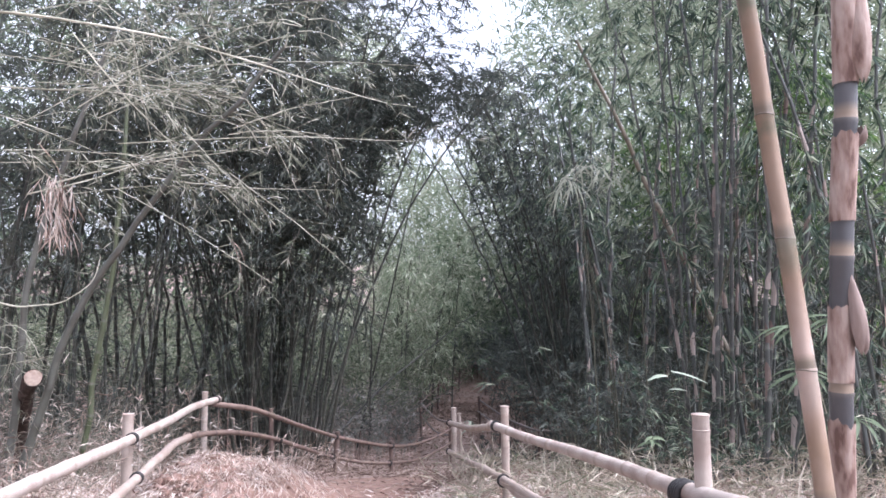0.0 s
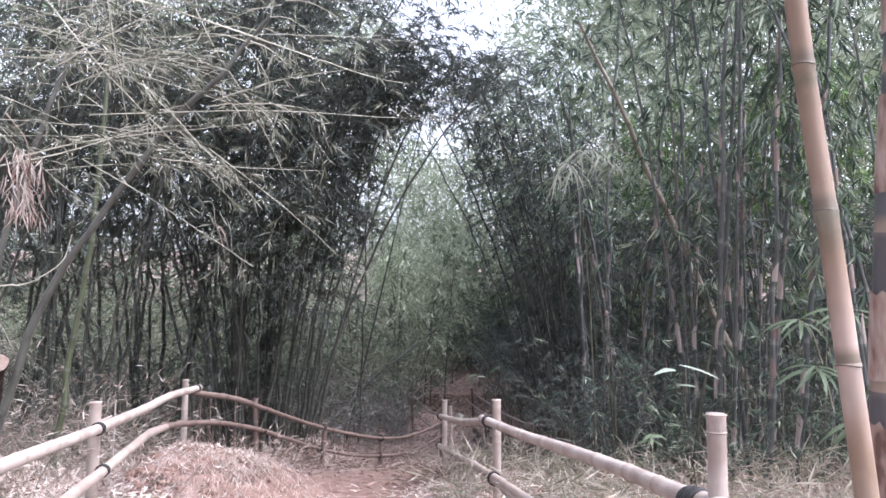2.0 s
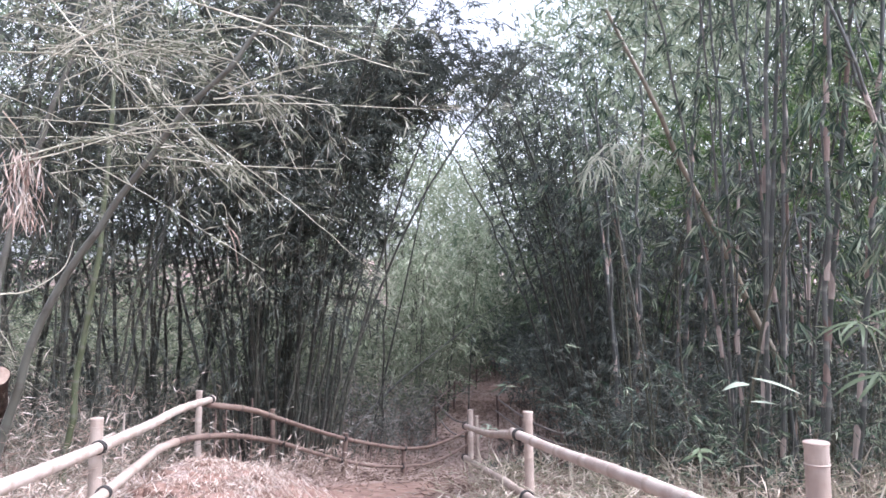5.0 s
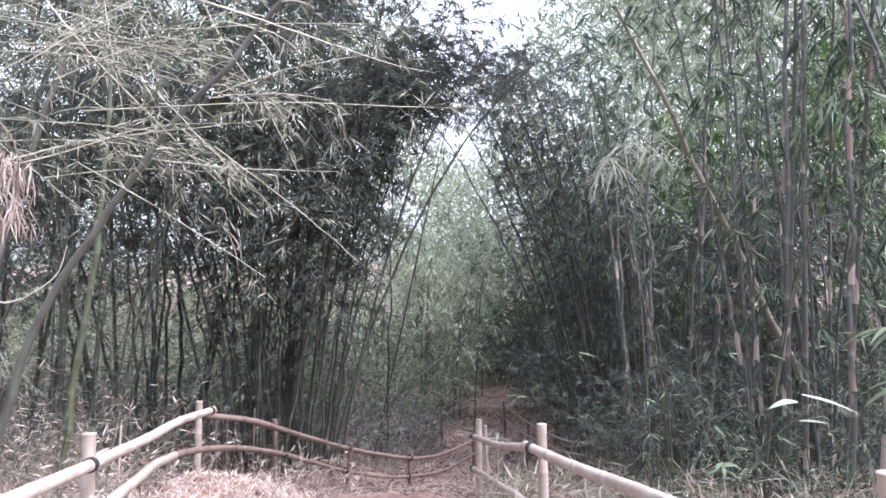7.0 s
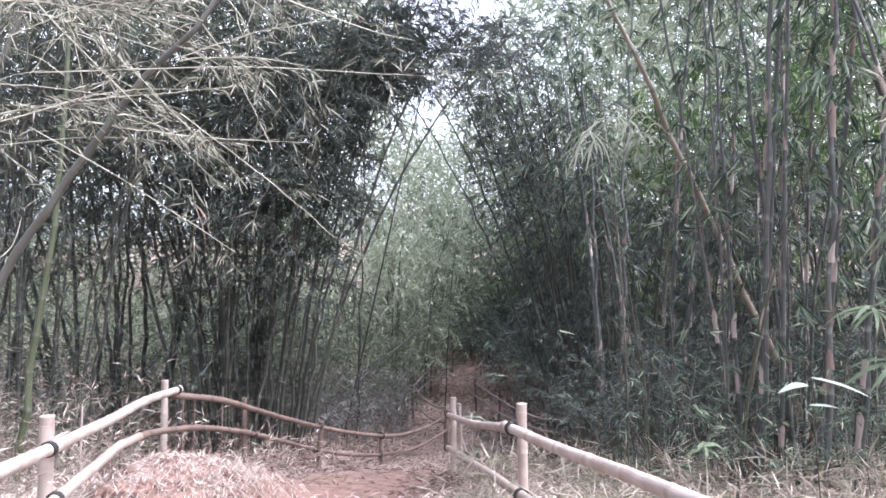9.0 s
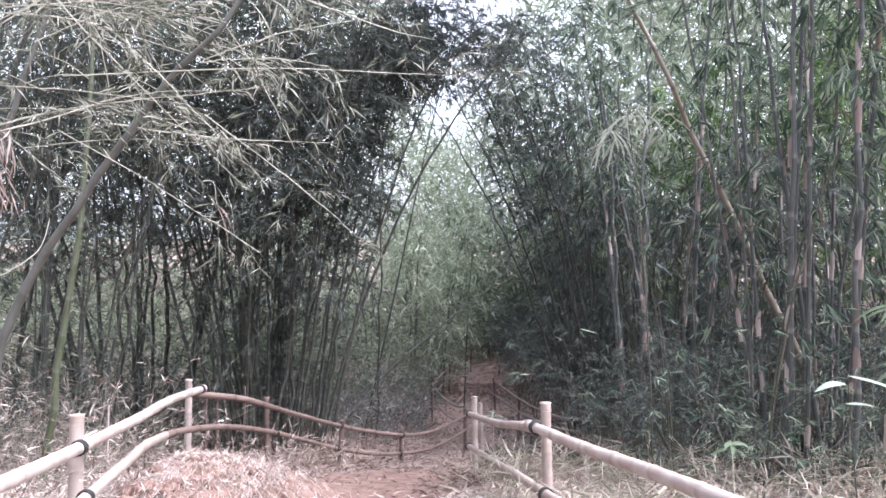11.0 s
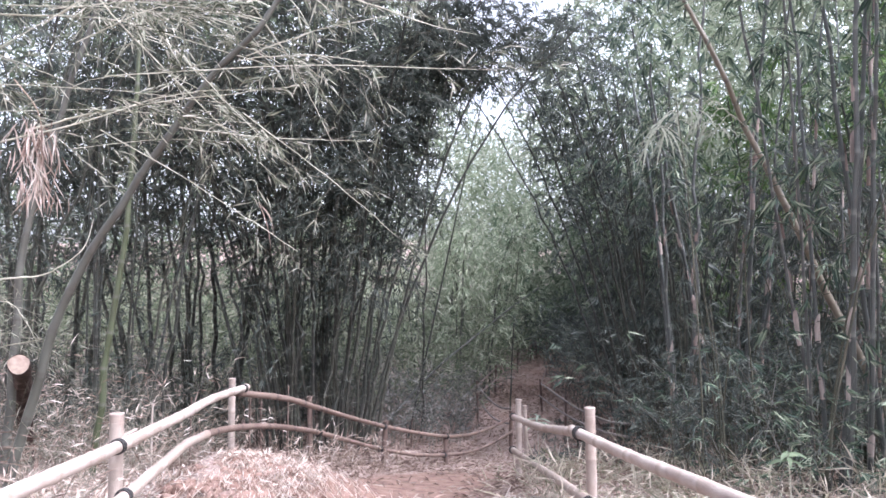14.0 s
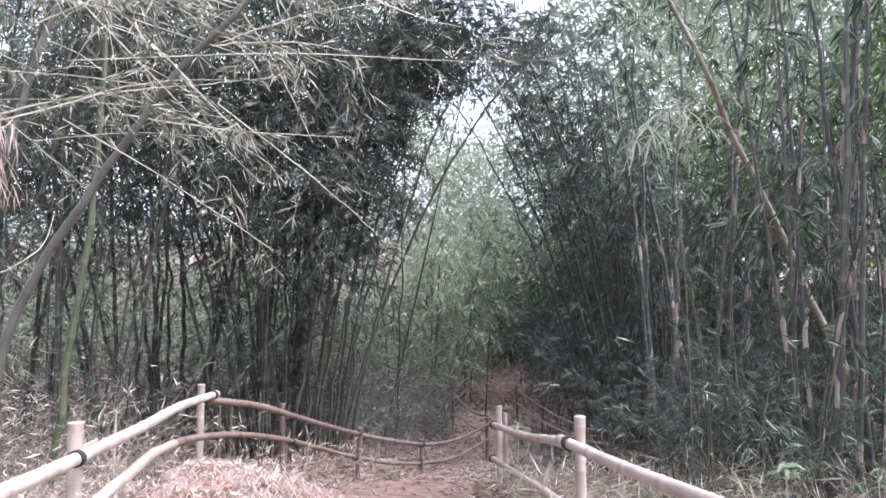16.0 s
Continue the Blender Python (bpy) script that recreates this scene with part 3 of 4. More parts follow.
def bamboo(label, lines, r, cane_mat, leaf_mat, twig_mat, start=0.4, twigs=40, length=0.9, droop=0.5, per=10, size=0.16, width=0.12, tufts=0, sheaths=0, gap=0.32, sides=8, crown=None, fan=0.9, hang=0.45, clear=None):
    """A clump: each culm a part, with its twigs, its leaves and the dry sheaths still on the canes."""
    base = np.mean([l[0] for l in lines], 0)
    clump = tagged(empty("bamboo_clump"), label, "bamboo", "bamboo clumps")
    for l in lines:
        rad = r * (0.8 + 0.4 * rng.random())
        culm = cane("culm", l[:: max(1, len(l) // 8)], rad, rad * 0.45, cane_mat, clump, gap=gap, sides=sides, closed=False, wobble=0.017)
        total = np.linalg.norm(np.diff(l, axis=0), axis=1).sum()
        nodes = max(2, int(round(total / gap)))
        for k in range(1, int(nodes * 0.62)):
            if rng.random() < sheaths:
                s = (k - 0.02) / nodes
                at = [np.interp(s, np.linspace(0, 1, len(l)), l[:, c]) for c in range(3)]
                up = [np.interp(s + 0.03, np.linspace(0, 1, len(l)), l[:, c]) for c in range(3)]
                sheath(culm, at, np.array(up) - at, rad * (1 - 0.55 * s) * 1.04, gap * (0.35 + 0.35 * rng.random()), rng.random() * 6.3)
    if twigs:
        tw = branches(lines, r, start, twigs, length, droop)
        if clear:
            tw = tw[~(clear(tw[:, -1]) | clear(tw[:, 2]))]
        V, F = tubes(tw, np.linspace(0.0055, 0.0015, 5)[None] * np.ones((len(tw), 1)), 3)
        tagged(mesh_object("twig_work", V, F, twig_mat, clump), kind="stuff")
        parts = [leaves_on(tw, per, size, width, fan, hang)]
        if tufts:
            parts.append(fans(tw[:, -1], tw[:, -1] - tw[:, -2], tufts, size * 1.2, width, 0.6))
            parts.append(fans(tw[:, 2], tw[:, 3] - tw[:, 1] + 0.3 * rng.normal(size=(len(tw), 3)), tufts, size, width, 0.6))
        V, F = join(*parts)
        tagged(mesh_object("foliage", V, F, leaf_mat, clump), kind="stuff")
    return clump


def fan_of_culms(cx, cy, n, spread, height, lean, tilt=(0, 0), tip=0.6, stretch=(1, 1), loose=0.5):
    """Culms that rise from one root stock and lean outwards."""
    lines = []
    for k in range(n):
        a, q = rng.random() * 6.283, math.sqrt(rng.random())
        dx, dy = math.cos(a) * q * stretch[0], math.sin(a) * q * stretch[1]
        h = height * (0.75 + 0.35 * rng.random())
        x, y = cx + dx * spread, cy + dy * spread
        z = float(ground_z(x, y)) - 0.08
        out = np.array((dx * lean + tilt[0] + loose * rng.normal(), dy * lean + tilt[1] + loose * rng.normal(), 0)) * height / 6
        lines.append(culm_line((x, y, z), (x, y, z + h), out, 24, tip * rng.random()))
    return lines


def arch_left(p):
    """The air under the arch, beside the great clump."""
    return p[:, 0] > np.interp(p[:, 2], [0, 2.2, 3.4, 4.3, 4.7, 4.9], [-2.5, -2.2, -1.85, -1.5, -1.3, 9])


def arch_right(p):
    """The air under the arch, beside the bowing clump."""
    return (p[:, 0] < np.interp(p[:, 2], [0, 3.0, 4.6, 5.0, 5.15], [-0.5, -0.75, -0.95, -1.2, -9]))


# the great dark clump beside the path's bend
bamboo("tall dense clump of shade-darkened green bamboo with arching tops", fan_of_culms(-3.95, 12.0, 25, 0.8, 9.0, 1.6, (0.35, -0.1), 1.2, (1.0, 0.7), 0.75), 0.029, CULM_SHADE, LEAF_SHADE, TWIG_DARK,
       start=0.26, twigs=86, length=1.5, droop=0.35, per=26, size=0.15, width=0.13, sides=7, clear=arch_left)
bamboo("dark bamboo culms arching high over the path", [culm_line((-3.5 + 0.12 * k, 11.9 + 0.1 * (k % 3), -0.9), (-2.9 + 0.1 * k, 11.9, 6.3 + 0.25 * (k % 4)), (0.9 + 0.25 * k, 0.25 * (k % 3 - 1), 0), tip=1.0) for k in range(5)], 0.027, CULM_SHADE, LEAF_SHADE, TWIG_DARK,
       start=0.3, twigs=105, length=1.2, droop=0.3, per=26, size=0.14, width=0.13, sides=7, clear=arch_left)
bamboo("dark bamboo culms leaning out from the great clump", [culm_line((-4.75 + 0.12 * k, 11.5 + 0.1 * (k % 3), -0.8), (-5.1 + 0.1 * k, 11.5, 7.0 - 0.3 * (k % 3)), (-2.6 + 0.35 * k, 0.2 * (k % 2), 0), tip=0.8) for k in range(6)], 0.027, CULM_SHADE, LEAF_SHADE, TWIG_DARK,
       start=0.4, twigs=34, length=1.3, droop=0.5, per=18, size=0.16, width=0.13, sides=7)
bamboo("thin dark bamboo culms with open light between", fan_of_culms(-6.3, 12.6, 15, 0.9, 7.5, 1.7, (-0.5, 0), 0.8, (1.2, 0.6)), 0.036, CULM_SHADE, LEAF_SHADE, TWIG_DARK,
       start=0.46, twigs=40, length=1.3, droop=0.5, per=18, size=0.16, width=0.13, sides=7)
bamboo("dark leafy bamboo clump closing the bank", fan_of_culms(-7.4, 9.0, 12, 0.9, 8.0, 1.5, (0.3, 0), 0.8), 0.03, CULM_SHADE, LEAF_SHADE, TWIG_DARK,
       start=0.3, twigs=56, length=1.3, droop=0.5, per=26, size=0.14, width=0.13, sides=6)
# added to darken what shows behind the sprays
bamboo("brown tangled bamboo behind the overhanging sprays", fan_of_culms(-5.9, 9.6, 12, 1.0, 6.5, 1.6, (0.2, 0), 0.8, (1.3, 0.7)), 0.022, CULM_SHADE, LEAF_SHADE, TWIG_DARK,
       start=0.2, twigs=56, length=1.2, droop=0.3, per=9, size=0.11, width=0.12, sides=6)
bamboo("slender dark bamboo clump behind the fence", fan_of_culms(-8.6, 12.0, 12, 1.0, 7.0, 1.6, (0.2, 0), 0.8), 0.036, CULM_SHADE, LEAF_SHADE, TWIG_DARK,
       start=0.44, twigs=36, length=1.3, droop=0.5, per=18, size=0.16, width=0.13, sides=7)

# thick green culms on the left bank
bamboo("thick green bamboo culm rising from the bank", [
    smooth_line([(-4.73, 7.8, -0.35), (-4.69, 7.8, 0.09), (-4.61, 7.8, 0.85), (-4.42, 7.8, 1.95), (-4.35, 7.8, 2.83), (-4.3, 7.8, 3.83), (-4.2, 7.8, 5.4)], 24)],
    0.042, CULM_GREEN, LEAF_PALE, TWIG, start=0.6, twigs=26, length=1.0, droop=0.5, per=7, size=0.15, width=0.10, gap=0.36, sides=12)
bamboo("grey-green bamboo culms slanting over the bank", [
    smooth_line([(-4.5, 6.4, -0.2), (-4.29, 6.4, 0.55), (-4.20, 6.4, 0.95), (-3.95, 6.4, 1.56), (-3.5, 6.4, 2.19), (-3.11, 6.4, 2.74), (-2.39, 6.4, 3.51), (-1.7, 6.4, 4.3)], 24),
    smooth_line([(-4.95, 6.9, -0.25), (-4.87, 6.9, 0.93), (-4.79, 6.9, 1.9), (-4.56, 6.9, 2.72), (-4.2, 6.9, 3.73), (-3.8, 6.9, 4.8)], 24)],
    0.036, CULM_ASH, LEAF_PALE, TWIG, start=0.7, twigs=22, length=1.0, droop=0.5, per=7, size=0.15, width=0.10, gap=0.36, sides=12)


# ---- pale sprays that hang over the left bank
def spray(label, points, r0, sub, length, per, size, leaf_mat=LEAF_PALE, spread=0.9, drop=0.12, width=0.07):
    """A crooked branch, its stiff side twigs going every way, small hands of leaves at their joints."""
    thing = tagged(empty("bamboo_branch"), label, "branch", "overhanging branches")
    line = smooth_line(points, 40)
    line += np.repeat(rng.normal(size=(8, 3)), 5, 0) * 0.003
    V, F = tubes(line[None], np.linspace(r0, 0.0022, 40)[None], 6)
    mesh_object("stem", V, F, TWIG, thing, smooth=True)
    k = rng.integers(3, 40, sub)
    t = unit(np.gradient(line, axis=0))[k]
    d = unit(t * 1.1 + spread * rng.normal(size=(sub, 3)) * (0.9, 0.6, 0.9) - (0, 0, 0.12))
    L = length * (0.2 + 1.1 * rng.random(sub) ** 1.6)
    u = np.linspace(0, 1, 5)[None, :, None]
    tw = line[k][:, None] + d[:, None] * L[:, None, None] * u - np.array((0, 0, 1.0)) * (drop * L)[:, None, None] * u * u
    tw[:, 1:4] += rng.normal(size=(sub, 3, 3)) * 0.006
    V, F = tubes(tw, np.linspace(0.0026, 0.0013, 5)[None] * np.ones((sub, 1)), 3)
    tagged(mesh_object("twig_work", V, F, TWIG_DULL, thing), kind="stuff")
    sets = [leaves_on(tw, per, size, width, 0.6, 0.08)]
    for m in (2, 4):
        pick = rng.random(sub) < 0.6
        sets.append(fans(tw[pick, m], tw[pick, m] - tw[pick, m - 1] + 0.05 * rng.normal(size=(int(pick.sum()), 3)), 5, size * 1.1, width, 0.3))
    V, F = join(*sets)
    tagged(mesh_object("foliage", V, F, leaf_mat, thing), kind="stuff")
    return thing


LONG = "long bare arching bamboo branch with pale leaf tips"
spray(LONG, [(-4.4, 5.0, 3.85), (-3.57, 5.1, 3.78), (-2.66, 5.35, 3.66), (-1.75, 5.9, 3.50), (-1.15, 6.6, 3.45), (-0.85, 7.0, 3.50)], 0.012, 14, 0.30, 2, 0.12)
WHIP = "bare straight bamboo whip crossing the sprays"
spray(WHIP, [(-3.75, 5.85, 3.95), (-3.47, 5.99, 3.57), (-2.9, 6.3, 2.9), (-2.32, 6.65, 2.27)], 0.007, 9, 0.3, 1, 0.115)
spray(WHIP, [(-3.16, 5.8, 3.9), (-3.11, 5.85, 3.49), (-2.99, 5.91, 2.78)], 0.006, 6, 0.25, 1, 0.115)
spray(WHIP, [(-4.5, 5.8, 1.65), (-4.03, 5.8, 1.56), (-3.75, 5.95, 1.63), (-3.62, 6.06, 1.78), (-3.60, 6.14, 2.0)], 0.009, 5, 0.25, 1, 0.115)
spray(WHIP, [(-3.9, 5.8, 2.6), (-3.36, 6.05, 2.79), (-2.65, 6.56, 3.0), (-2.2, 6.8, 3.1)], 0.008, 12, 0.35, 2, 0.12)
spray(WHIP, [(-3.3, 6.4, 2.75), (-2.47, 7.01, 2.72), (-1.85, 7.51, 2.78)], 0.007, 14, 0.35, 2, 0.12)
spray(WHIP, [(-4.6, 5.8, 3.5), (-4.16, 5.88, 3.47), (-3.48, 6.19, 3.5), (-3.14, 6.66, 3.48), (-2.6, 7.0, 3.35)], 0.009, 16, 0.4, 2, 0.12)
spray(WHIP, [(-2.65, 6.3, 4.0), (-2.52, 6.44, 3.68), (-2.26, 6.71, 3.22), (-2.0, 6.9, 2.6)], 0.006, 8, 0.3, 2, 0.12)
spray(WHIP, [(-4.0, 5.7, 2.5), (-3.55, 5.82, 2.63), (-2.98, 6.3, 2.95), (-2.5, 6.5, 3.0)], 0.007, 14, 0.4, 2, 0.12)
for n in range(17):
    x0, y0, z0 = -5.4 + 2.6 * rng.random(), 4.9 + 2.6 * rng.random(), 2.75 + 2.4 * rng.random()
    run = 1.0 + 1.7 * rng.random()
    a = -0.3 + 1.0 * rng.random()
    dx, dy = run * math.cos(a), run * math.sin(a) * 0.6
    rise = 0.4 * rng.normal() - 0.1
    spray("thin crooked bamboo branch with narrow pale leaves", [(x0, y0, z0), (x0 + dx * 0.5, y0 + dy * 0.5, z0 + rise * 0.4 + 0.06), (x0 + dx, y0 + dy, z0 + rise)], 0.0045, 18, 0.45, 4, 0.14)
for n in range(16):
    x0, y0, z0 = -4.8 + 2.8 * rng.random(), 5.0 + 2.0 * rng.random(), 2.6 + 1.8 * rng.random()
    a, L = -0.9 + 1.6 * rng.random(), 0.7 + 1.1 * rng.random()
    x1, z1 = x0 + L * math.cos(a), z0 + L * math.sin(a)
    spray("bare straight whip with few small leaves", [(x0, y0, z0), ((x0 + x1) / 2, y0 + 0.1, (z0 + z1) / 2 + 0.03), (x1, y0 + 0.25, z1)], 0.0042, 8, 0.24, 3, 0.14)
for n in range(5):
    x0, y0, z0 = -6.0 + 0.9 * rng.random(), 5.6 + 2.0 * rng.random(), 0.8 + 0.9 * rng.random()
    spray("dead leafless bamboo twigs low on the bank", [(x0, y0, z0), (x0 + 0.5, y0 + 0.2, z0 + 0.1), (x0 + 1.1 * rng.random(), y0 + 0.3, z0 + 0.5 * rng.normal())], 0.005, 16, 0.5, 1, 0.10)

# ---- right side: grey canes with pinkish dry sheaths
RIGHT = dict(length=0.75, droop=0.6, per=1, size=0.21, width=0.105, tufts=8, gap=0.5)


def upright(x, y, tx, ty, height, tip=0.3):
    """A culm through (x, y) at one metre and (tx, ty) at 3.75 m."""
    sx, sy = (tx - x) / 2.75, (ty - y) / 2.75
    z = float(ground_z(x, y)) - 0.1
    return culm_line((x + sx * (z - 1), y + sy * (z - 1), z), (x + sx * (height - 1), y + sy * (height - 1), height), (0.15 * rng.normal(), 0.15 * rng.normal(), 0), tip=tip)


bamboo("tall grey bamboo canes banded with pink dry sheaths", [
    upright(2.17, 7.93, 2.19, 7.77, 7.5), upright(2.36, 7.94, 2.42, 7.79, 8.0), upright(2.58, 7.46, 2.69, 7.32, 8.0), upright(2.30, 8.1, 2.56, 7.9, 7.0),
    upright(2.45, 8.2, 2.2, 8.1, 7.0), upright(2.75, 7.9, 3.0, 7.7, 7.5), upright(2.05, 8.3, 1.95, 8.4, 7.0), upright(2.9, 7.5, 3.2, 7.4, 7.0)],
    0.024, CULM_GREY, LEAF_BLUE, TWIG_DARK, start=0.22, twigs=20, sheaths=0.75, sides=10, **RIGHT)
bamboo("dense clump of slender grey canes with dry sheaths", fan_of_culms(2.5, 8.9, 10, 0.6, 7.5, 0.6, (0, 0), 0.8), 0.019, CULM_GREY, LEAF_BLUE, TWIG_DARK, start=0.24, twigs=17, sheaths=0.6, sides=8, **RIGHT)
bamboo("tall grey bamboo canes with peeling sheaths", fan_of_culms(3.7, 6.9, 9, 0.55, 8.0, 0.6, (0, 0), 0.8), 0.023, CULM_GREY, LEAF_BLUE, TWIG_DARK, start=0.20, twigs=24, sheaths=0.65, sides=8, **RIGHT)
bamboo("shaded bamboo clump with hanging leaves", fan_of_culms(1.9, 12.4, 9, 0.8, 8.0, 1.0, (-0.1, 0), 0.8), 0.032, CULM_GREY, LEAF_BLUE, TWIG_DARK, start=0.46, twigs=22, sheaths=0.55, sides=8, **RIGHT)
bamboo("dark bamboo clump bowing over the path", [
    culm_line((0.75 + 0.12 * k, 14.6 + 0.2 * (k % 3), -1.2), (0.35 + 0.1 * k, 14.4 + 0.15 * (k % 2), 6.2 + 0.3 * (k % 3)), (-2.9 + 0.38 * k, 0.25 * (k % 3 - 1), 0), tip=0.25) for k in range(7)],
    0.026, CULM_SHADE, LEAF_SHADE_BLUE, TWIG_DARK, start=0.42, twigs=95, length=1.1, droop=0.4, per=18, size=0.16, width=0.13, sides=8, clear=arch_right)
bamboo("dark bamboo clump beside the far path", fan_of_culms(1.7, 14.9, 8, 0.6, 7.0, 1.0, (0.1, -0.1), 0.8), 0.030, CULM_SHADE, LEAF_SHADE_BLUE, TWIG_DARK, start=0.3, twigs=34, sides=8, **RIGHT)
# two dark-leaved clumps that give the hollow its shade by colour
bamboo("dense bamboo clump in deep shade", fan_of_culms(4.4, 11.0, 16, 1.1, 4.9, 1.0, (0, 0), 0.8), 0.032, CULM_SHADE, LEAF_SHADE, TWIG_DARK, start=0.12, twigs=36, sheaths=0.3, sides=8, **RIGHT)
bamboo("slender dark canes in the hollow", fan_of_culms(2.6, 14.6, 12, 0.9, 5.0, 1.0, (0, 0), 0.8), 0.030, CULM_SHADE, LEAF_SHADE, TWIG_DARK, start=0.12, twigs=40, sheaths=0.2, sides=7, **RIGHT)
bamboo("dark bamboo clump shading the far path", fan_of_culms(1.8, 18.3, 10, 0.8, 4.4, 1.2, (-0.3, 0), 0.9), 0.028, CULM_SHADE, LEAF_SHADE, TWIG_DARK, start=0.2, twigs=38, sides=7, **RIGHT)
bamboo("leaning straw-coloured bamboo cane", [culm_line((3.49, 9.97, -0.45), (0.775, 9.5, 5.6), (0, 0, 0), tip=0.0)], 0.042, CULM_STRAW, LEAF_BLUE, TWIG_DARK, start=0.5, twigs=30, sides=12, **RIGHT)
bamboo("leaning grey bamboo cane with pale sheaths", [culm_line((2.17, 13.0, -0.9), (0.84, 12.5, 6.0), (0, 0, 0), tip=0.0)], 0.045, CULM_GREY, LEAF_BLUE, TWIG_DARK, start=0.5, twigs=30, sheaths=0.8, sides=10, **RIGHT)

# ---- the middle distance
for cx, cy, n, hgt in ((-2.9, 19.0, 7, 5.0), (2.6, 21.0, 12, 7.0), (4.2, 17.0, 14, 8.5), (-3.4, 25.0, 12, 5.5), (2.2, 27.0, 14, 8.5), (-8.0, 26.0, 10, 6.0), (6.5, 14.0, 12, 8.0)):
    bamboo("slender bamboo clump in the middle distance", fan_of_culms(cx, cy, n, 1.2, hgt, 1.4, (0, 0), 1.0), 0.024, CULM_SHADE, LEAF_GREEN if cx > 3 else LEAF_SUNLIT if cx < 0 else LEAF_FAR, TWIG_DARK,
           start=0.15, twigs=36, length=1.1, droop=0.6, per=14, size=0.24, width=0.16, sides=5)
bamboo("two thin dark canes rising beside the bend", [upright(-2.45, 14.2, -1.8, 14.16, 6.0), upright(-2.65, 14.22, -2.52, 14.06, 6.0), culm_line((-1.39, 17.74, -1.42), (-1.3, 17.5, 2.6), (0.2, 0, 0))],
       0.018, CULM_SHADE, LEAF_FAR, TWIG_DARK, start=0.5, twigs=30, length=0.8, per=10, size=0.16, width=0.14, sides=7)
STAKES = ((-3.70, 7.12, 0.50), (-3.93, 8.21, 0.38), (-3.64, 8.97, 0.26), (-3.60, 9.18, 0.23), (-3.37, 9.42, 0.34), (-2.76, 13.12, -0.74), (-2.74, 13.43, -0.75))
dead = tagged(empty("dead_cane"), "grey dead bamboo cane leaning across the hollow", "bamboo")
cane("culm", [(-3.3, 13.4, -0.95), (-2.62, 15.5, -0.1), (-2.21, 17.0, 0.27), (-1.27, 19.4, 1.06), (-0.8, 20.6, 1.4)], 0.026, 0.018, CULM_SHADE, dead, gap=0.5, sides=8)


# ---- far woods closing the view
def woods(label, n, ang, near, far, top, size, mat=LEAF_FAR, low=0.0):
    a = np.radians(ang[0] + (ang[1] - ang[0]) * rng.random(n))
    d = near + (far - near) * rng.random(n)
    x, y = np.sin(a) * d, np.cos(a) * d
    g = ground_z(x, y)
    lim = np.interp(np.degrees(a), top[0], top[1])
    z = g + low + np.maximum(np.tan(np.radians(lim)) * d + 1.5 - g, 0.5) * rng.random(n)
    p = np.stack([x, y, z], 1)
    tuft = p[rng.integers(0, n // 40, n)] + rng.normal(size=(n, 3)) * (0.75, 0.75, 0.5)
    L = size * (0.6 + 0.8 * rng.random(n))
    V, F = leaf_blades(tuft, scatter_dirs(n, -0.5, 0.7), L, L * 0.2)
    return tagged(mesh_object("far_bamboo_woods", V, F, mat), label, "woods", kind="stuff")


TOP = ([-60, -22, -9, -6.5, -4, -2.5, 0, 4, 40], [24, 24, 22, 12, 11, 15, 19, 28, 30])
# haze and sun on these woods come from the leaf colours
woods("bamboo woods on the far slope, leaves lightened for haze", 48000, (-55, -13), 27, 46, TOP, 0.45)
woods("bamboo woods at the end of the path, leaves lightened as sunlit", 20000, (-13, 2), 27, 46, TOP, 0.42, LEAF_SUNLIT)
woods("bamboo woods beyond the grey canes, leaves lightened as sunlit", 60000, (2, 40), 27, 46, TOP, 0.45)
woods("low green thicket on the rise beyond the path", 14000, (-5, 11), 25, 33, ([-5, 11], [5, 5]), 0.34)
woods("bamboo woods around the clearing, leaves lightened for haze", 20000, (40, 305), 26, 46, ([0, 360], [16, 16]), 1.1)
woods("green bamboo woods behind the grey canes, lightened as sunlit", 34000, (6, 40), 17, 27, ([0, 9, 40], [20, 27, 30]), 0.34, LEAF_SUNLIT, 4.2)


# ---- brush under the bamboo
def brush(label, n, region, height, per, size, leaf_mat, twig_mat, width=0.14, keep_off=0.9, lean=0.25, r=0.006, name="undergrowth", clear=None, tufts=0):
    x, y = region[0] + (region[1] - region[0]) * rng.random(n), region[2] + (region[3] - region[2]) * rng.random(n)
    ok = np.abs(x - track_x(y)) > keep_off
    if clear:
        ok &= x > clear(y)
    x, y = x[ok], y[ok]
    n = len(x)
    p = np.stack([x, y, ground_z(x, y) - 0.03], 1)
    h = height * (0.35 + 0.65 * rng.random(n))
    d = unit(np.concatenate([rng.normal(size=(n, 2)) * lean, np.ones((n, 1))], 1))
    b = np.concatenate([np.clip(rng.normal(size=(n, 2)), -1.5, 1.5) * min(lean, 0.35), -0.15 * np.ones((n, 1))], 1)
    u = np.linspace(0, 1, 5)[None, :, None]
    st = p[:, None] + d[:, None] * h[:, None, None] * u + b[:, None] * h[:, None, None] * u * u
    V, F = tubes(st, r * np.linspace(1, 0.3, 5)[None] * (0.6 + 0.8 * rng.random((n, 1))), 3)
    thing = tagged(empty(name), label, "undergrowth", kind="stuff")
    tagged(mesh_object("stalks", V, F, twig_mat, thing), kind="stuff")
    if per:
        sets = [leaves_on(st, per, size, width, 0.9, 0.3)]
        for m in range(1, 1 + tufts):  # drooping hands of leaves on the upper joints
            out = np.concatenate([rng.normal(size=(n, 2)), 0.2 * np.ones((n, 1))], 1)
            sets.append(fans(st[:, 5 - m] + unit(out) * 0.08, out, 7, size * 1.35, width, 0.7))
        V, F = join(*sets)
        tagged(mesh_object("foliage", V, F, leaf_mat, thing), kind="stuff")
    return thing


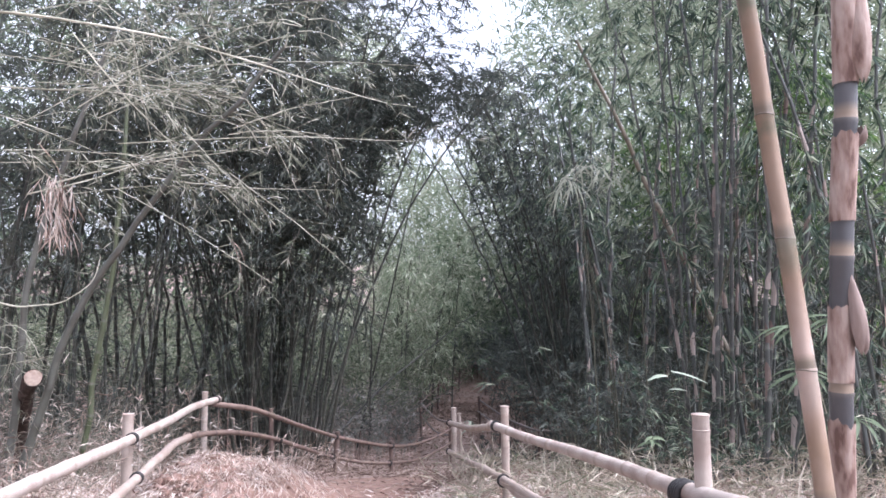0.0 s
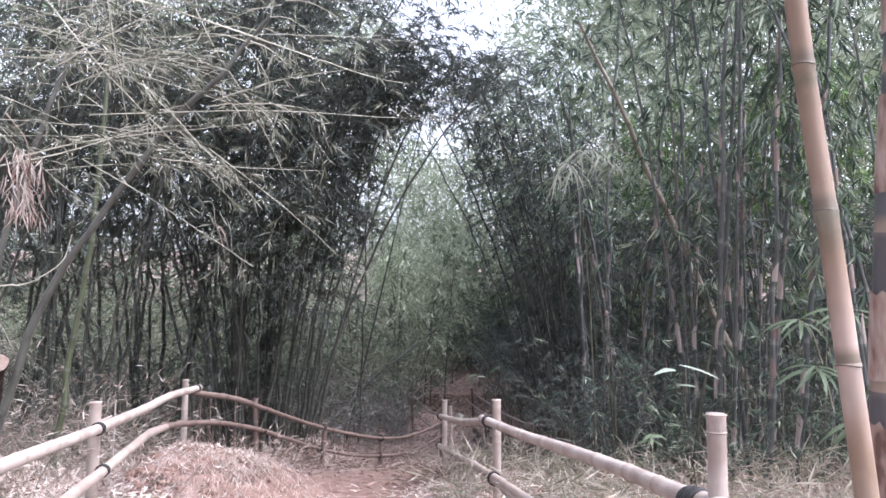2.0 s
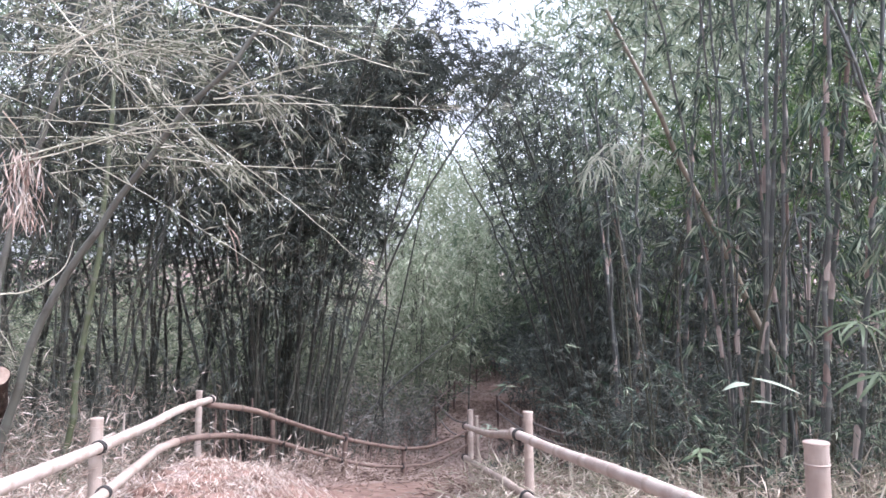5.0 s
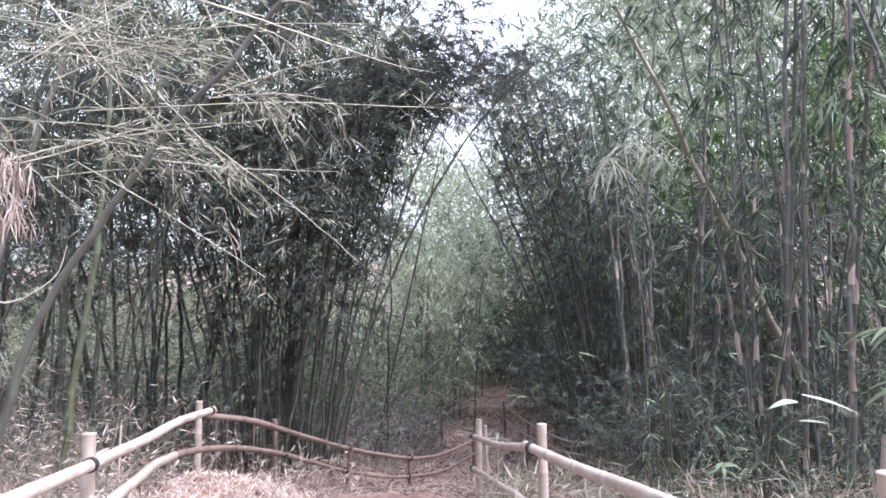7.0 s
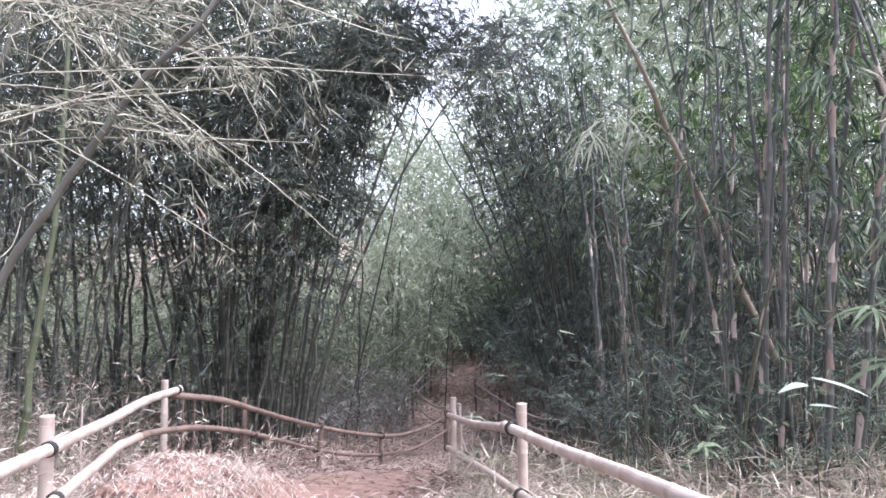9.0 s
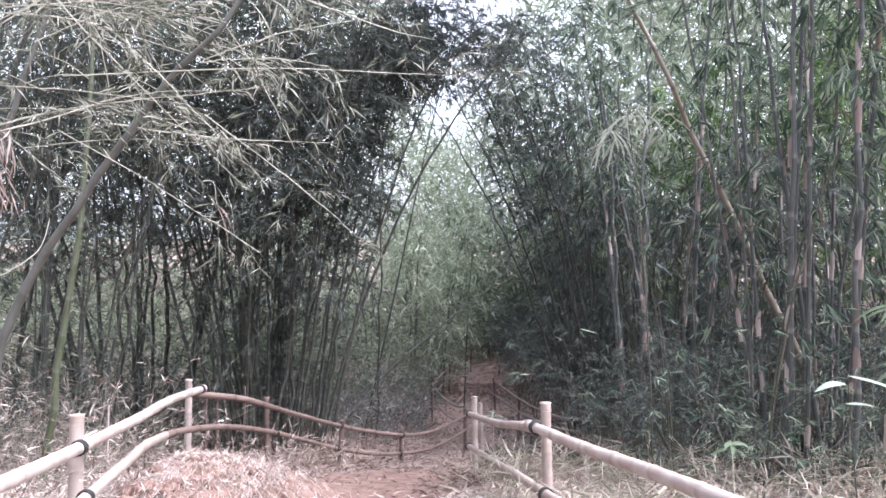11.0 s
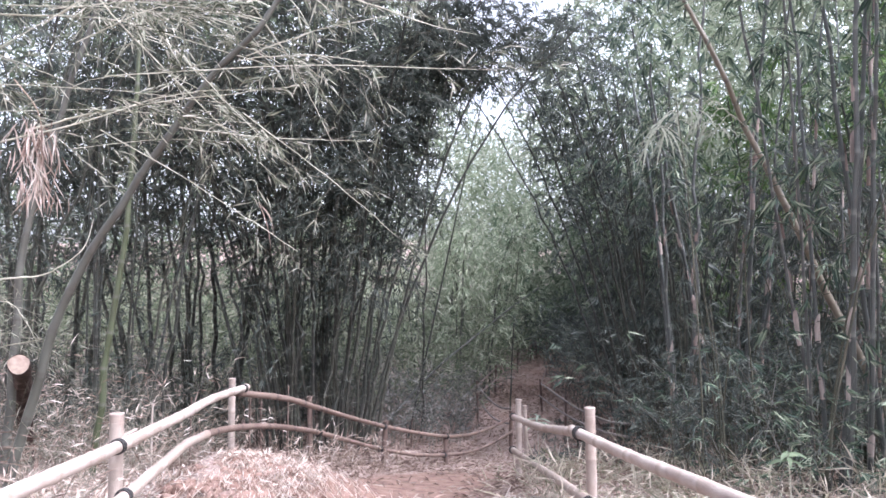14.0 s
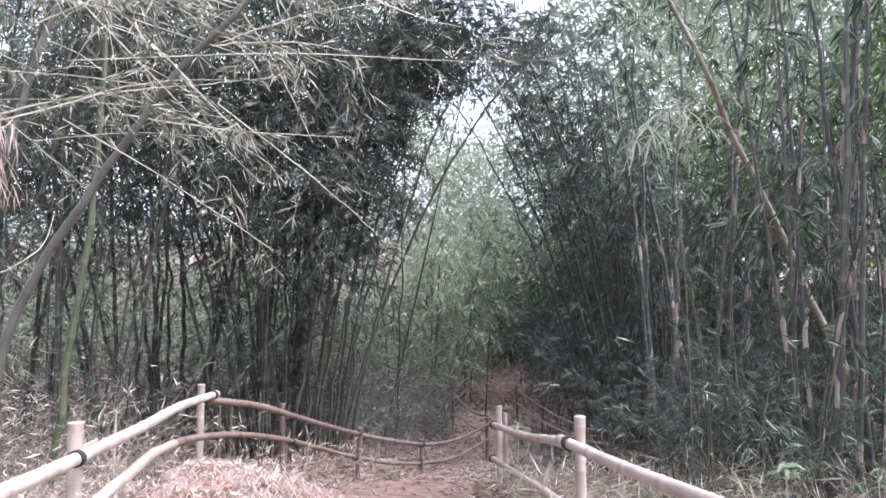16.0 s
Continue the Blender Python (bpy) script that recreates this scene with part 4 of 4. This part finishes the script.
def fence_side(y):
    """The far path's right-hand fence line, and a pace beyond it."""
    return 1.2 - 0.3 * (y - 12.5)


brush("dark saplings crowding the far path", 300, (-0.5, 4.5, 13.0, 24), 3.0, 20, 0.20, LEAF_SHADE_BLUE, TWIG_DARK, keep_off=0.45, clear=fence_side)
brush("dark thicket beside the far path", 200, (-0.35, 3.2, 11.8, 19.5), 2.0, 18, 0.18, LEAF_SHADE_BLUE, TWIG_DARK, keep_off=0.55, clear=fence_side)
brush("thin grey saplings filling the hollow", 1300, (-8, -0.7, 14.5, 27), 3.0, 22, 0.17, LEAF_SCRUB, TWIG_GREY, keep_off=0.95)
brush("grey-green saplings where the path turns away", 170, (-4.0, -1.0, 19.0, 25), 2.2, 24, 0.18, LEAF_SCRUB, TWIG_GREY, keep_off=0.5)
brush("dark saplings inside the turn of the path", 120, (-0.9, 1.6, 18.8, 25), 2.2, 24, 0.18, LEAF_SHADE_BLUE, TWIG_DARK, keep_off=0.5)
# leaves added for the darkness between the great clump's culms
brush("dark leaves added as shade within the great clump", 80, (-4.9, -3.25, 12.3, 13.6), 4.6, 34, 0.16, LEAF_SHADE, TWIG_DARK, keep_off=0.0, lean=0.12)
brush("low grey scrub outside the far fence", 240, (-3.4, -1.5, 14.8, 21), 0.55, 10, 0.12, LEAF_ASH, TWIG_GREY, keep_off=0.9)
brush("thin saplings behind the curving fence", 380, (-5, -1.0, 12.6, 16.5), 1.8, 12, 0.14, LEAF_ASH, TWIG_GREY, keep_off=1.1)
brush("dark saplings closing the end of the path", 260, (-2.2, 3.5, 24.0, 28), 3.0, 30, 0.2, LEAF_SHADE_BLUE, TWIG_DARK, keep_off=0.0)
brush("saplings on the rise beyond the path, lightened as sunlit", 520, (-2.0, 7.0, 26.5, 34), 3.4, 26, 0.24, LEAF_SUNLIT, TWIG_GREY, keep_off=0.0)
brush("scrub on the open slope, leaves lightened as sunlit", 1300, (-17, -5, 15.0, 26), 3.2, 34, 0.2, LEAF_SCRUB, TWIG_GREY)
brush("tangle of dead twigs and leaves behind the bank", 800, (-10, -5.0, 8.8, 14), 2.4, 16, 0.12, LEAF_SHADE, TWIG_DARK, keep_off=1.5, lean=0.5, r=0.005)
brush("dark leafy undergrowth beneath the canes", 230, (0.6, 5.5, 7.5, 13), 1.9, 8, 0.10, LEAF_SHADE, TWIG_DARK, keep_off=1.9, r=0.005, tufts=2)
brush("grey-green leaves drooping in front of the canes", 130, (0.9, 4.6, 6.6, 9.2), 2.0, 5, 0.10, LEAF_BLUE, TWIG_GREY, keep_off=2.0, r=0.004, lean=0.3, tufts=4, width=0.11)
brush("drooping grey-green undergrowth beneath the canes", 170, (0.7, 5.0, 8.3, 13), 2.1, 5, 0.11, LEAF_SHADE_BLUE, TWIG_DARK, keep_off=2.0, r=0.004, lean=0.3, tufts=4, width=0.11)
brush("thin upright grey canes in the shade", 70, (0.9, 5.2, 7.4, 12.5), 4.0, 2, 0.14, LEAF_SHADE_BLUE, TWIG_DARK, keep_off=2.0, lean=0.09, r=0.012, tufts=2)
# dark saplings and thicket added as a backing for the hollow's shade
brush("dark leafy saplings added as shade between the canes", 150, (2.1, 4.4, 9.6, 11.4), 2.5, 26, 0.12, LEAF_SHADE, TWIG_DARK, keep_off=1.6)
brush("dense dark thicket added as shade in the hollow", 420, (1.2, 7.0, 13.5, 17.5), 3.2, 30, 0.2, LEAF_SHADE, TWIG_DARK, keep_off=1.6, r=0.006)
brush("low dark plants in the dip", 110, (-0.75, 0.9, 10.8, 16.2), 0.35, 12, 0.12, LEAF_SHADE, TWIG_DARK, keep_off=0.35, r=0.004)
brush("dry grass and straw beside the rail", 1100, (-0.6, 4.2, 3.6, 8.6), 0.62, 4, 0.20, LEAF_GRASS, TWIG_DRY, 0.05, keep_off=1.2, lean=0.35, r=0.003, name="dry_grass")
brush("upright grass blades behind the rail", 170, (-0.55, 1.3, 6.0, 9.6), 0.40, 6, 0.17, LEAF_BLADE, TWIG_DRY, 0.04, keep_off=1.3, lean=0.14, r=0.003, name="grass")
brush("brown dead twigs tangled round the green culms", 130, (-5.8, -4.2, 6.3, 7.7), 1.5, 4, 0.11, LEAF_WITHER_SHADE, TWIG_DULL, 0.1, keep_off=1.5, lean=0.8, r=0.004, name="dead_twigs")
brush("tangle of pale dead twigs on the bank", 360, (-6.8, -4.2, 7.4, 9.6), 1.8, 3, 0.12, LEAF_DRY, TWIG_DULL, 0.1, keep_off=1.6, lean=0.7, r=0.0045, name="dead_twigs")
brush("dead stalks and straw on the bank", 500, (-6.5, -3.0, 4.2, 9.2), 0.9, 3, 0.10, LEAF_DRY, TWIG_DRY, 0.10, keep_off=1.6, lean=0.5, r=0.004, name="dry_grass")
brush("dead twigs tangled about the sawn log", 60, (-4.7, -3.75, 5.3, 6.1), 0.9, 5, 0.14, LEAF_WITHER_SHADE, TWIG_DULL, 0.1, keep_off=1.4, lean=0.6, r=0.004, name="dead_twigs")
brush("short dead stalks along the fence", 160, (-3.6, -2.4, 8.6, 12), 0.6, 3, 0.14, LEAF_DRY, TWIG_DRY, 0.08, keep_off=0.9, lean=0.25, r=0.004, name="dry_grass")


# ---- two thick canes beside the path
def wrap(parent, line, z0, z1, radius, mat=WRAP, seed=0):
    """A brown sheath fitted tightly round the cane between two heights, its top edge ragged."""
    sides, rings = 20, 6
    pts = smooth_line(line, 80)
    V = []
    for r in range(rings):
        v = r / (rings - 1)
        for k in range(sides + 1):
            a = seed + k / sides * 6.283 * 1.06
            z = z0 + (z1 - z0) * v * (1 - 0.05 * v * (0.5 + 0.5 * math.sin(2 * a + seed)) - 0.02 * v * math.sin(9 * a) - 0.015 * v * math.sin(23 * a))
            cx, cy = np.interp(z, pts[:, 2], pts[:, 0]), np.interp(z, pts[:, 2], pts[:, 1])
            rr = radius * (1.04 + 0.05 * k / sides + 0.06 * v**3 + 0.02 * math.sin(5 * a + 4 * v))
            V.append((cx + math.cos(a) * rr, cy + math.sin(a) * rr, z))
    i = np.arange(rings * (sides + 1)).reshape(rings, sides + 1)
    F = np.stack([i[:-1, :-1], i[:-1, 1:], i[1:, 1:], i[1:, :-1]], -1).reshape(-1, 4)
    return mesh_object("sheath", np.array(V), F, mat, parent, "", True)


line1 = [(1.017, 2.243, -0.686), (0.925, 2.280, 0.970), (0.900, 2.300, 1.310), (0.862, 2.310, 1.710), (0.835, 2.330, 2.010), (0.775, 2.290, 2.440), (0.550, 2.200, 3.400), (0.254, 2.115, 4.416)]
near_cane = tagged(empty("bamboo_cane"), "thick straw-coloured leaning bamboo cane with green nodes", "bamboo")
culm = cane("culm", line1, 0.030, 0.026, CULM_TAN, near_cane, gap=0.3993, sides=20)
for z in (0.51, 0.91, 1.305, 1.705, 2.10):
    pts = smooth_line(line1, 80)
    cx, cy = np.interp(z, pts[:, 2], pts[:, 0]), np.interp(z, pts[:, 2], pts[:, 1])
    r = 0.0303 - 0.0008 * z
    a = np.linspace(0, 2 * np.pi, 41)
    V, F = tubes(np.stack([cx + np.cos(a) * r, cy + np.sin(a) * r, z - 0.004 + 0.002 * np.sin(2 * a)], 1)[None], np.full((1, 41), 0.0028), 6)
    mesh_object("node_ring", V, F, CULM_STRAW, culm, "dark raised node ring", True)
line2 = [(1.10, 2.60, -0.14), (1.10, 2.56, 0.9), (1.10, 2.53, 1.24), (1.11, 2.48, 1.76), (1.13, 2.44, 2.23), (1.13, 2.42, 2.48), (1.2, 2.4, 3.6), (1.35, 2.4, 4.8)]
near_cane2 = tagged(empty("bamboo_cane"), "thick upright slate-grey bamboo cane with peeling brown sheaths", "bamboo")
culm = cane("culm", line2, 0.038, 0.032, CULM_SLATE, near_cane2, gap=0.46, sides=20)
for z0, z1, s in ((0.15, 0.66, 1), (0.72, 1.12, 4), (1.24, 1.50, 0), (1.77, 2.06, 2), (2.22, 2.62, 5), (2.7, 3.1, 3)):
    wrap(culm, line2, z0, z1, 0.0375, seed=s)


def husk(parent, base, height, bulge, lean, mat, turn=0.0):
    """A curled husk standing off the cane like a pod, its slit edge rolled out."""
    rings, sides = 12, 16
    V = []
    for r in range(rings):
        v = r / (rings - 1)
        rad = 0.006 + bulge * math.sin(math.pi * v**0.75) ** 0.8
        for k in range(sides):
            u = k / (sides - 1)
            a = turn + u * 5.0
            rr = rad * (1 + 0.35 * max(0, u - 0.8) * 5 + 0.05 * math.sin(7 * a + 5 * v))
            V.append((base[0] + lean[0] * v + math.cos(a) * rr, base[1] + lean[1] * v + math.sin(a) * rr, base[2] + height * v + 0.01 * math.sin(3 * a)))
    i = np.arange(rings * sides).reshape(rings, sides)
    F = np.stack([i[:-1, :-1], i[:-1, 1:], i[1:, 1:], i[1:, :-1]], -1).reshape(-1, 4)
    return mesh_object("husk", np.array(V), F, mat, parent, "curled dry husk", True)


husk(culm, (1.150, 2.475, 1.34), 0.26, 0.024, (-0.03, 0.0), SHEATH, 3.6)
husk(culm, (1.165, 2.40, 2.22), 0.42, 0.030, (0.0, 0.02), WRAP, 2.5)
husk(culm, (1.155, 2.45, 2.02), 0.05, 0.014, (0.02, -0.02), SHEATH, 4.0)


# ---- single things that stand out
def big_leaf(parent, a, b, width, mat, arch=0.12, rows=7):
    """A broad bamboo leaf from stalk a to tip b, folded along its rib and arching."""
    a, b = Vector(a), Vector(b)
    d = b - a
    side = d.cross(Vector((0.15, -0.5, 1))).normalized()
    up = side.cross(d).normalized()
    V = []
    for k in range(rows):
        v = k / (rows - 1)
        w = width * math.sin(math.pi * min(1, 0.06 + v * 0.94)) ** 0.75 * (1 - 0.35 * v)
        c = a + d * v + up * (arch * d.length * math.sin(math.pi * v))
        V += [c - side * w / 2 + up * w * 0.15, c, c + side * w / 2 + up * w * 0.15]
    i = np.arange(rows * 3).reshape(rows, 3)
    F = np.stack([i[:-1, :-1], i[:-1, 1:], i[1:, 1:], i[1:, :-1]], -1).reshape(-1, 4)
    return mesh_object("leaf", np.array(V), F, mat, parent, "", True)


def stalk(parent, points, r, mat=TWIG):
    V, F = tubes(smooth_line(points, 14)[None], np.linspace(r, r * 0.5, 14)[None], 6)
    return mesh_object("stalk", V, F, mat, parent, "", True)


sprig = tagged(empty("leaf_sprig"), "slim green sprig with three broad pale leaves", "sprig")
stalk(sprig, [(1.05, 4.0, 0.0), (0.88, 3.75, 0.66), (0.775, 3.55, 1.14), (0.765, 3.53, 1.19)], 0.003, TWIG_DARK)
big_leaf(sprig, (0.766, 3.53, 1.192), (0.945, 3.53, 1.128), 0.021, LEAF_WHITE, 0.04)
big_leaf(sprig, (0.748, 3.51, 1.170), (0.643, 3.478, 1.150), 0.030, LEAF_WHITE, 0.10)
big_leaf(sprig, (0.757, 3.53, 1.107), (0.845, 3.53, 1.098), 0.016, LEAF_WHITE, 0.04)


def hand_of_leaves(label, root, tip, count, size, mat, name="leaf_sprig", wide=0.13, spread=1.25, hang=0.5):
    thing = tagged(empty(name), label, "sprig", "leafy sprigs")
    root, tip = Vector(root), Vector(tip)
    stalk(thing, [root, (root + tip) / 2 + Vector((0, 0, 0.12)), tip], 0.005)
    way = Vector((tip.x - root.x, tip.y - root.y, 0)).normalized()
    for k in range(count):
        a = (k / max(1, count - 1) * 2 - 1) * spread + 0.15 * rng.normal()
        d = Matrix.Rotation(a, 3, "Z") @ way
        L = size * (0.7 + 0.4 * rng.random())
        start = tip.lerp(root, 0.05 * (k % 3))
        big_leaf(thing, start, start + Vector((d.x * L, d.y * L, -hang * L * (0.4 + rng.random()))), L * wide, mat, 0.12)
    return thing


for root, tip in (((2.9, 7.2, 0.9), (2.42, 6.5, 1.32)), ((3.0, 7.0, 1.0), (2.7, 6.3, 1.4)), ((2.9, 7.0, 0.5), (2.5, 6.4, 0.95)), ((3.1, 6.6, 0.3), (2.75, 6.1, 0.6))):
    hand_of_leaves("spreading hand of broad green bamboo leaves", root, tip, 8, 0.34, LEAF_FRESH)
hand_of_leaves("pale yellow-green weed beside a fence post", (-0.5, 9.7, -0.75), (-0.5, 9.68, 0.0), 7, 0.22, LEAF_WHITE, "weed", 0.14, 2.6, 0.3)
hand_of_leaves("small fresh green weed in dry grass", (1.2, 6.25, -0.05), (1.17, 6.2, 0.42), 8, 0.12, LEAF_FRESH, "weed", 0.3, 2.6, 0.3)
for n in range(9):
    x, z = 0.62 + 0.075 * n, 3.12 - 0.05 * abs(n - 5) + 0.08 * rng.normal()
    hand_of_leaves("pale hanging bamboo leaves on a twig", (x + 0.35, 8.6 + 0.1 * rng.random(), z + 0.10), (x, 8.15 + 0.2 * rng.random(), z), 6, 0.25, LEAF_PALE, wide=0.10, spread=1.5, hang=1.1)

hand_of_leaves("withered orange leaves hanging from a twig", (-3.15, 7.75, 2.5), (-3.05, 7.84, 2.28), 4, 0.16, LEAF_WITHER_SHADE, wide=0.10, spread=0.5, hang=2.5)

bunch = tagged(empty("dry_leaf_bunch"), "hanging bunch of withered brown bamboo leaves", "leaves")
stalk(bunch, [(-3.95, 5.75, 2.95), (-3.8, 5.78, 2.75), (-3.79, 5.79, 2.1)], 0.006, TWIG_DRY)
n = 150
p = np.stack([-3.80 + 0.07 * rng.normal(size=n), 5.79 + 0.07 * rng.normal(size=n), 2.68 - 0.55 * rng.random(n) ** 1.4], 1)
d = rng.normal(size=(n, 3)) * (0.35, 0.35, 0.2) - (0, 0, 1)
V, F = leaf_blades(p, d, 0.12 + 0.14 * rng.random(n), 0.010 * np.ones(n))
tagged(mesh_object("foliage", V, F, LEAF_DRY, bunch), kind="stuff")

stump = tagged(empty("cut_log"), "sawn-off log with a pale cut end on the bank", "log")
axis_dir = np.array((0.60, -0.78, 0.12)) / np.linalg.norm((0.60, -0.78, 0.12))
end = np.array((-4.20, 6.15, 0.93))
bark = np.stack([end - axis_dir * 2.6 - (0, 0, 1.0), end - axis_dir * 1.6 - (0, 0, 0.35), end - axis_dir * 0.6 - (0, 0, 0.03), end])
V, F = tubes(smooth_line(bark, 16)[None], (0.074 + 0.005 * np.sin(np.arange(16)))[None], 18)
mesh_object("bark", V, F, BARK, stump, "dark rough bark", True)
q = Vector(axis_dir).to_track_quat("Z", "Y").to_matrix()
ring = [end + axis_dir * 0.004 * (1 if r == 0 else 0.5) + np.array(q @ Vector((math.cos(a) * r * (1 + 0.06 * math.sin(3 * a)), math.sin(a) * r, 0))) for r in (0.072,) for a in np.arange(24) * 2 * np.pi / 24]
mesh_object("cut_face", np.array(ring + [end + axis_dir * 0.006]), np.stack([np.full(24, 24), np.arange(24), (np.arange(24) + 1) % 24], 1), CUT, stump, "pale sawn wood")

for n in range(60):
    x, y = 0.7 + 2.6 * rng.random(), 4.6 + 2.2 * rng.random()
    z = float(ground_z(x, y))
    a = rng.random() * 6.28
    L = 0.4 + 0.6 * rng.random()
    thing = tagged(empty("dry_twig"), "bare pale dead twig arching out of the grass", "twig", "dead twigs")
    stalk(thing, [(x, y, z), (x + 0.4 * L * math.cos(a), y + 0.3 * L * math.sin(a), z + 0.45 * L), (x + L * math.cos(a), y + 0.6 * L * math.sin(a), z + 0.35 * L)], 0.0035, TWIG_DRY)

for x, y, top in STAKES:
    stake = tagged(empty("bamboo_stake"), "thin pale bamboo stake upright behind the fence", "stake", "thin stakes")
    # stakes from y 8 on take the shade-browned rail colour
    cane("culm", [(x - 0.02, y, float(ground_z(x, y)) - 0.05), (x, y, top)], 0.011, 0.008, RAIL if y < 8 else RAIL_SHADE, stake, gap=0.2, sides=7)

# ---- broken earth along the heap's edge
def clods(n, cx, cy, sx, sy):
    ball = bmesh.new()
    bmesh.ops.create_icosphere(ball, subdivisions=2, radius=1.0)
    base = np.array([v.co for v in ball.verts])
    tris = np.array([[v.index for v in f.verts] for f in ball.faces])
    ball.free()
    sets = []
    for k in range(n):
        x, y = cx + sx * rng.normal(), cy + sy * rng.normal()
        r = 0.014 + 0.045 * rng.random() ** 2.5
        shift = Vector(rng.normal(size=3) * 9)
        lumpy = np.array([1 + 0.9 * noise.fractal(Vector(v) * 1.3 + shift, 0.8, 2.0, 3) for v in base])
        V = base * lumpy[:, None] * r * (1.0, 1.1, 0.75) + (x, y, float(ground_z(x, y)) + r * 0.15)
        sets.append((V, tris))
    V, F = join(*sets)
    heap_of = mesh_object("earth_clods", V, F, EARTH)
    heap_of.data.attributes.new("trodden", "FLOAT", "POINT").data.foreach_set("value", np.ones(len(V), np.float32))
    return tagged(heap_of, "crumbling red earth clods on the heap", "earth", kind="stuff")


clods(280, -2.85, 6.85, 0.34, 0.45)

# ---- straw heap and leaf litter
n = 2400
x, y = -2.58 + 0.36 * rng.normal(size=n), 7.15 + 0.45 * rng.normal(size=n)
p = np.stack([x, y, ground_z(x, y) + 0.01 + 0.07 * rng.random(n)], 1)
L = 0.07 + 0.13 * rng.random(n)
V, F = leaf_blades(p, 0.55 * scatter_dirs(n, 0.0, 0.35) + (0.25, -0.6, -0.35), L, L * 0.035)
tagged(mesh_object("straw_heap", V, F, LEAF_DRY), "pale dry straw lying over the earth heap", "straw", kind="stuff")
n, m = 150000, 45000
x = np.concatenate([-9 + 15 * rng.random(n), -7.5 + 5 * rng.random(m)])
y = np.concatenate([-3.5 + 24 * rng.random(n), 3.5 + 5.5 * rng.random(m)])
n += m
x = np.concatenate([x, -2.8 + 4.6 * rng.random(6000)])
y = np.concatenate([y, 19.0 + 9.0 * rng.random(6000)])
n += 6000
keep = (np.abs(x - track_x(y)) > 0.62 + 0.4 * rng.random(n)) | (rng.random(n) < np.where(y > 18, 1.0, np.where(y > 10.5, 0.45, 0.10)))
keep &= (np.exp(-(((x + 2.7) / 0.65) ** 2 + ((y - 7.0) / 0.8) ** 2)) < 0.3) | (rng.random(n) < 0.07)
x, y = x[keep], y[keep]
p = np.stack([x, y, ground_z(x, y) + 0.01 + 0.05 * rng.random(len(x))], 1)
L = 0.06 + 0.09 * rng.random(len(x))
# litter past y 8.3 is browner, mostly to paint in the clumps' shade
in_shade = y > 8.3
for some, mat, label in ((~in_shade, LEAF_DRY, "fallen dry bamboo leaves covering the banks"), (in_shade, LEAF_WITHER_SHADE, "rotting bamboo leaves browned for the shade under the clumps")):
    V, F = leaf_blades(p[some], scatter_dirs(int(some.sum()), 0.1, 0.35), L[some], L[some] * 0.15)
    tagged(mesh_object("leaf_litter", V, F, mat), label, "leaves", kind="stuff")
